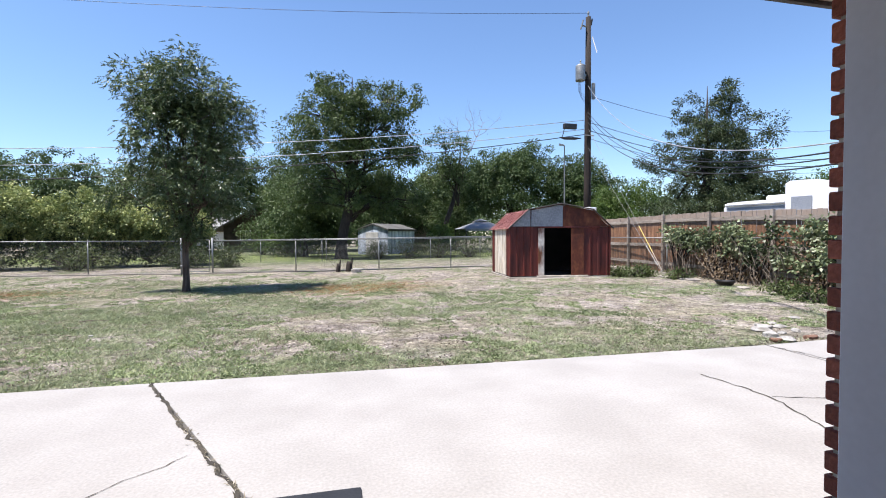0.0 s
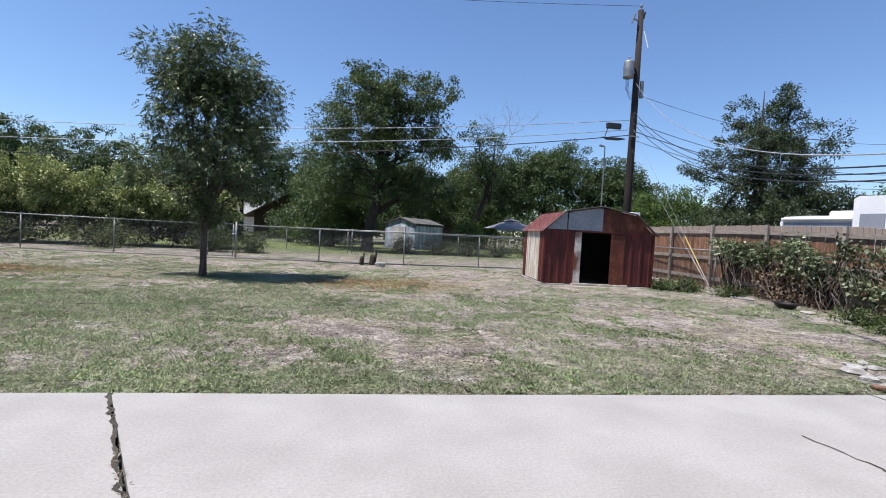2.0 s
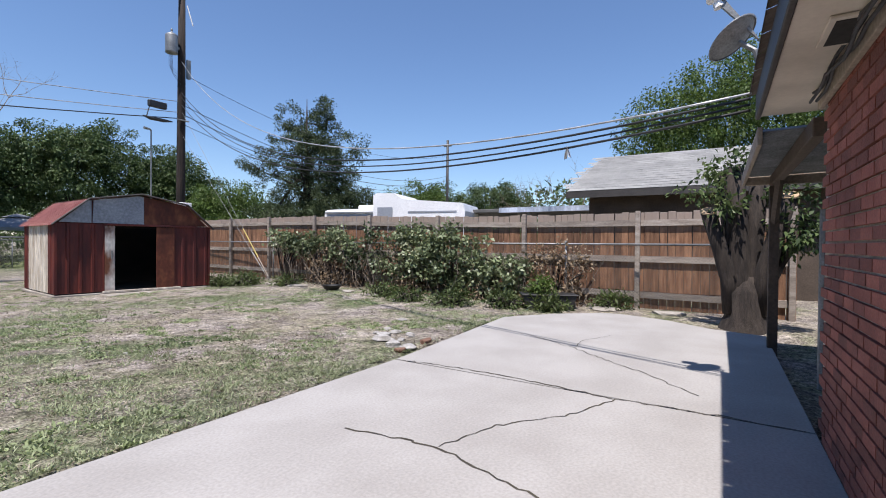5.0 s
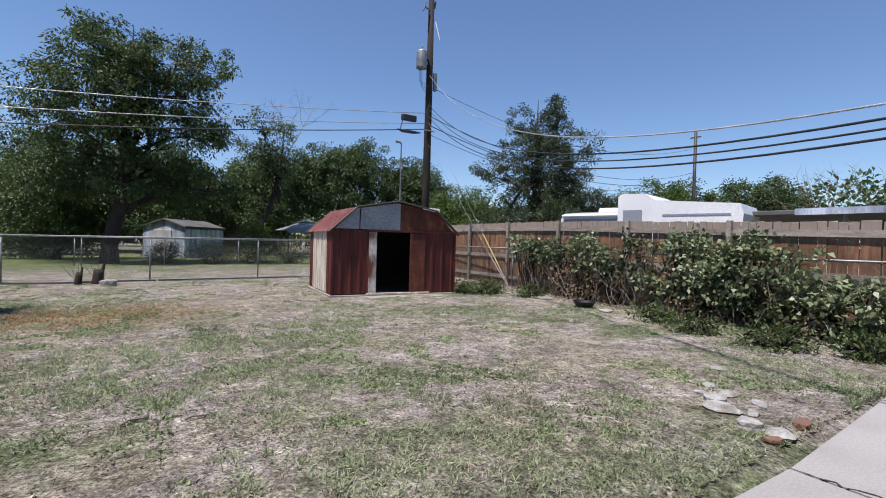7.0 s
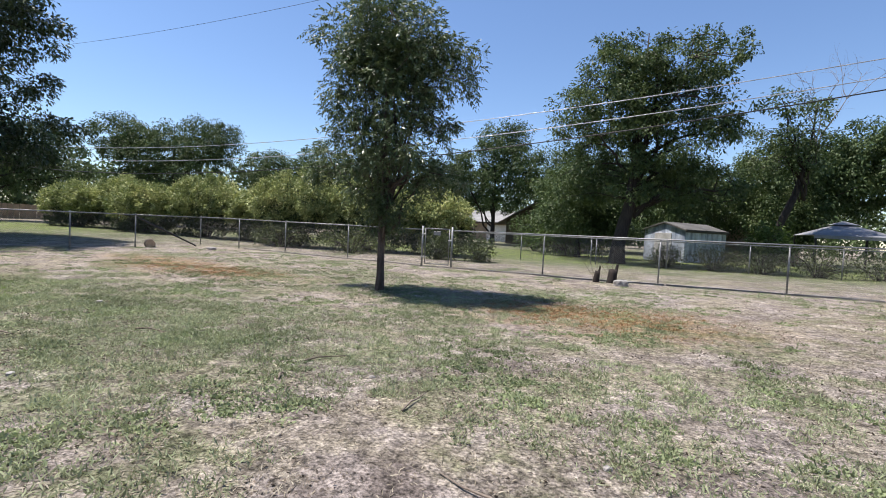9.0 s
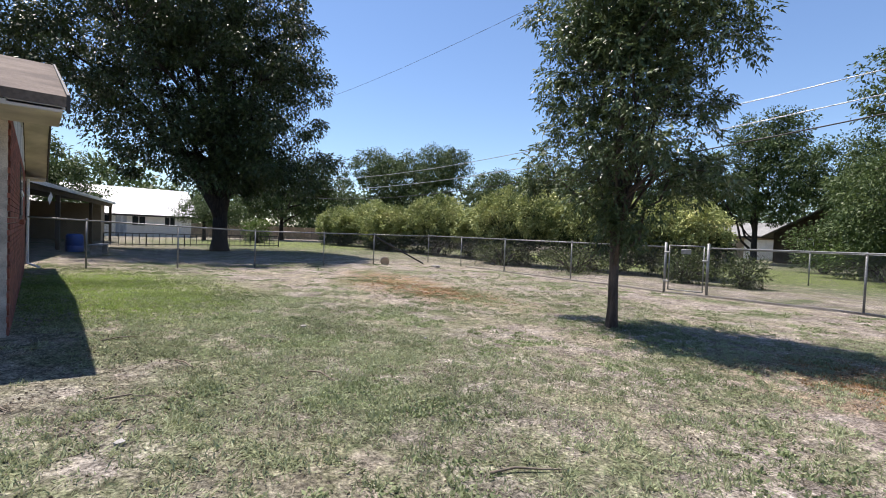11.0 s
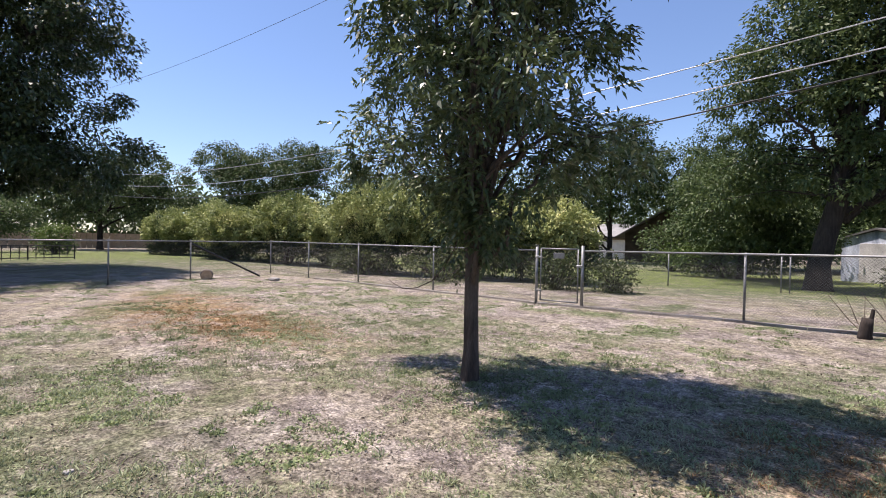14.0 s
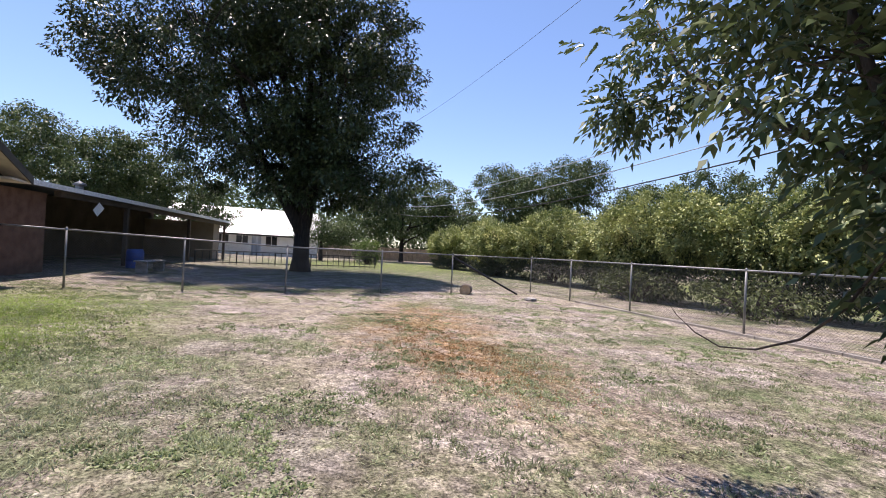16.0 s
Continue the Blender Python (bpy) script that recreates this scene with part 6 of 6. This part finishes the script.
part("inner_wall", Geo().box(18.0, 0.3, 0, 19.3, 4.4, 2.5), M_TANWALL, nb)
for x in (5.6, 12.5, 19.2):
    part("post", Geo().box(x - 0.07, -0.1, 0, x + 0.07, 0.04, 2.56), M_BROWNWALL, nb)
part("beam", Geo().box(1.3, -0.12, 2.38, 19.4, 0.06, 2.55), M_BROWNWALL, nb)
part("roof_vent", Geo().lathe([(0.12, 2.7), (0.12, 2.95), (0.2, 2.97), (0.2, 3.02), (0.02, 3.12)], 3.6, 0.6, 10), M_GALV, nb)
part("hanging_panel", Geo().add([(2.6, -0.35, 2.1), (2.95, -0.36, 2.38), (3.3, -0.35, 2.2), (2.9, -0.34, 1.9)], [(0, 1, 2, 3)]), M_WHITE, nb, "white cloth hung under the roof edge")
bn = thing("blue_barrel", "blue plastic barrel standing on the neighbour's patio", "barrel", at=(-24.2, 7.3, -0.05))
part("drum", Geo().lathe([(0.26, 0), (0.29, 0.05), (0.3, 0.3), (0.28, 0.32), (0.3, 0.34), (0.29, 0.7), (0.24, 0.78), (0.001, 0.78)], 0, 0, 16), M_BLUE, bn, smooth=True)
bch = thing("patio_bench", "pale low bench on the neighbour's patio", "bench", at=(-23.0, 8.0, -0.05), turn=167)
part("seat", Geo().box(-0.9, -0.2, 0.38, 0.9, 0.2, 0.43, 0.01), M_STONE, bch)
for x in (-0.7, 0.7):
    part("leg", Geo().box(x - 0.05, -0.18, 0, x + 0.05, 0.18, 0.38), M_STONE, bch)
rl = thing("iron_railing", "low black wrought iron railing around the pecan tree", "railing")
A, B = Vector((-30.5, 8.8, -0.02)), Vector((-31.6, 18.6, -0.02))
for z in (0.12, 0.72):
    part("rail", Geo().tube([tuple(A + Vector((0, 0, z))), tuple(B + Vector((0, 0, z)))], 0.025, 5), M_BLACKIRON, rl)
for i in range(31):
    p_ = A.lerp(B, i / 30)
    part("picket", Geo().tube([tuple(p_), tuple(p_ + Vector((0, 0, 0.72)))], 0.02 if i % 6 else 0.035, 5), M_BLACKIRON, rl)
wf = thing("white_picket_fence", "pale board fence at the far side of the neighbour's lawn", "fence")
for i in range(40):
    part("picket", Geo().box(-58, 19 + i * 0.5, -0.1, -57.96, 19.46 + i * 0.5, 1.5), M_TANWALL, wf)
# caravan beyond the board fence
rv = thing("caravan", "white and grey travel trailer parked beyond the fence", "caravan", at=(15.9, 15.9, -0.1), turn=-77.5)
RL = 6.4
part("body", Geo().prism([(0, 0.5), (RL, 0.5), (RL, 2.55), (RL - 0.2, 2.72), (0.9, 2.75), (0.15, 2.72), (0.0, 2.5)], 1, 0, 2.3), M_RV, rv)
part("front_cap", Geo().prism([(2.4, 2.2), (2.4, 3.3), (2.55, 3.4), (3.35, 3.38), (3.75, 3.12), (RL - 0.05, 2.92), (RL + 0.05, 2.6), (RL + 0.03, 2.2)], 1, -0.05, 2.35), M_RV, rv)
part("side_panel", Geo().box(0.15, -0.03, 1.2, 2.35, -0.005, 2.5, 0.005), M_RVGREY, rv, "grey side panel")
part("window", Geo().box(2.6, -0.075, 2.25, 3.3, -0.055, 2.8, 0.01), M_RVGREY, rv)
part("stripe", Geo().box(4.0, -0.07, 2.56, RL - 0.3, -0.055, 2.62), M_RVGREY, rv)
part("roof_unit", Geo().box(1.2, 0.8, 2.75, 2.0, 1.5, 2.98, 0.06), M_RV, rv)
part("awning", Geo().tube([(0.1, -0.06, 2.62), (2.4, -0.06, 2.62)], 0.06, 8), M_RV, rv)
part("mirror", Geo().box(0.75, -0.35, 2.05, 1.1, -0.3, 2.35, 0.02), M_BLACKPL, rv)
for x in (2.8, 3.6):
    w_ = part("wheel", Geo().lathe([(0.12, -0.1), (0.34, -0.1), (0.36, 0), (0.34, 0.1), (0.12, 0.1)], 0, 0, 16), M_BLACKPL, rv)
    w_.matrix_local = pose(x, 0.08, 0.36, 90, 0, 0)
part("chassis", Geo().box(0.2, 0.2, 0.3, RL - 0.2, 2.1, 0.5), M_BLACKPL, rv)
for x in (0.6, 5.8):
    part("jack", Geo().box(x - 0.05, 1.0, 0, x + 0.05, 1.1, 0.3), M_GALV, rv)
cp = thing("carport", "low flat carport roof beyond the fence", "carport", at=(20.6, 7.5, -0.1))
part("roof", Geo().box(-2, -4.2, 2.6, 2, 4.4, 2.75, 0.02), M_DARKROOF, cp)
part("edge", Geo().box(-2.05, -4.2, 2.58, -2.005, 1.2, 2.78), M_BLUEGREY, cp)
for x in (-1.8, 1.8):
    for y_ in (-4, 0, 4.2):
        part("post", Geo().box(x - 0.05, y_ - 0.05, 0, x + 0.05, y_ + 0.05, 2.6), M_GALV, cp)

# ---- grass: blades standing on the lawn ----
def blades(name, label, n, leaf, hgt, wid, keep, seed, tuft=5, lift=1.0, pool=6, rad=0.022):
    q_ = np.random.RandomState(seed)
    x = q_.uniform(-18.5, 10.3, n * pool)
    y_ = q_.uniform(3.75, 20.3, n * pool)
    line = np.hypot(x - np.interp(y_, [3, 11], [1.5, -4.5]), 0)
    near = np.exp(-np.maximum(0, line - 3) / 6) * np.exp(-np.maximum(0, y_ - 9) / 7)
    ok = (q_.rand(n * pool) < (0.15 + near) * keep(x, y_)) & ~((x > 5.15) & (x < 8.95) & (y_ > 12.85) & (y_ < 15.9))
    x, y_ = x[ok][:n], y_[ok][:n]
    size = np.repeat(q_.uniform(0.45, 1.5, len(x)), tuft) * rad
    x = np.repeat(x, tuft) + q_.normal(size=len(x) * tuft) * size
    y_ = np.repeat(y_, tuft) + q_.normal(size=len(y_) * tuft) * size
    y_ = np.maximum(y_, np.where(x > 4, 3.9, 3.86))
    z = ground_z(x, y_) - 0.005
    p_ = np.stack([x, y_, z], 1)
    d_ = np.stack([q_.normal(size=len(x)) * 0.7, q_.normal(size=len(x)) * 0.7, q_.uniform(0.35, 1.1, len(x)) * lift], 1)
    solo(name, quads_mesh(name, leaves(p_, d_, hgt, wid, q_, 0.1), leaf), leaf, label, "grass", kind="stuff")


gn = lambda x, y_: vnoise(x, y_, 1.6) * 0.5 + vnoise(x, y_, 0.45) * 0.35 + vnoise(x, y_, 4.5) * 0.35
grn = lambda x, y_: np.clip((gn(x, y_) + 0.40 * np.exp(-((x + 6.8) / 4.0) ** 2 - ((y_ - 8.4) / 2.2) ** 2) + 0.3 * np.exp(-((y_ - 3.9) / 0.35) ** 2) - 0.62) * 9, 0.01, 1)
dry = lambda x, y_: np.clip((vnoise(x + 40, y_, 0.9) * 0.6 + vnoise(x, y_ + 30, 0.3) * 0.5 - 0.40) * 4, 0.05, 1)
org = lambda x, y_: np.clip(1.3 * np.exp(-((x - 0.3) / 1.7) ** 2 - ((y_ - 13.1) / 1.2) ** 2) + np.exp(-((x + 10) / 2.6) ** 2 - ((y_ - 13.9) / 1.0) ** 2) - 0.15, 0, 1) * (vnoise(x, y_, 0.4) > 0.3)
blades("green_grass", "short green grass scattered over the lawn", 14000, L_GRASS, 0.045, 0.0085, grn, 401)
blades("grass_tufts", "small clumped green grass tufts standing in the dry lawn", 4200, L_GRASS, 0.06, 0.009, grn, 411, 34, 1.1, 10, 0.05)
blades("dry_grass", "short dry straw-coloured grass over the lawn", 16000, L_STRAW, 0.045, 0.007, dry, 402, 3, 0.3)
blades("straw_tufts", "clumps of flattened dry straw on the lawn", 2600, L_STRAW, 0.052, 0.007, dry, 412, 24, 0.4, 10, 0.06)
blades("scorched_grass", "orange-brown scorched grass patches on the lawn", 7000, L_ORANGE, 0.055, 0.008, org, 403, pool=40)
wd = lambda x, y_: np.clip((vnoise(x + 11, y_ + 5, 0.7) * 0.65 + vnoise(x + 3, y_ + 9, 0.25) * 0.4 - 0.60) * 7, 0, 1)
blades("lawn_weeds", "low grey-green leafy weeds in the lawn", 3600, L_WEED, 0.04, 0.02, wd, 404, 30, 0.8, 14, 0.04)
lu = lambda x, y_: np.clip((1.5 * np.exp(-((x + 12) / 3.6) ** 2 - ((y_ - 7.2) / 2.0) ** 2) - 0.25) * (0.35 + vnoise(x, y_, 0.8)), 0, 1)
blades("lush_grass", "thick bright green grass towards the house wing", 13000, L_LUSH, 0.06, 0.008, lu, 407, pool=40)
blades("dead_leaves", "dry brown fallen leaves scattered on the lawn", 26000, L_LITTER, 0.032, 0.017, lambda x, y_: np.clip(vnoise(x + 7, y_ + 3, 0.6) * 1.6 - 0.35, 0.05, 1), 405, 2, 0.45)
q = np.random.RandomState(406)
n = 520
t = q.rand(n)
x, y_ = -1.83 + 1.88 * (1 - t) + q.normal(size=n) * 0.012, 0.32 + 3.43 * t
m2 = q.rand(n) < vnoise(x * 0, y_, 0.3) * 1.2 - 0.35
pp = np.stack([x, y_, np.zeros(n)], 1)[m2]
solo("joint_weeds", quads_mesh("joint_weeds", leaves(pp, np.stack([q.normal(size=len(pp)), q.normal(size=len(pp)), q.uniform(0.3, 1, len(pp))], 1), 0.04, 0.006, q), L_STRAW), L_STRAW, "dry weeds growing in the patio joint", "grass", kind="stuff")
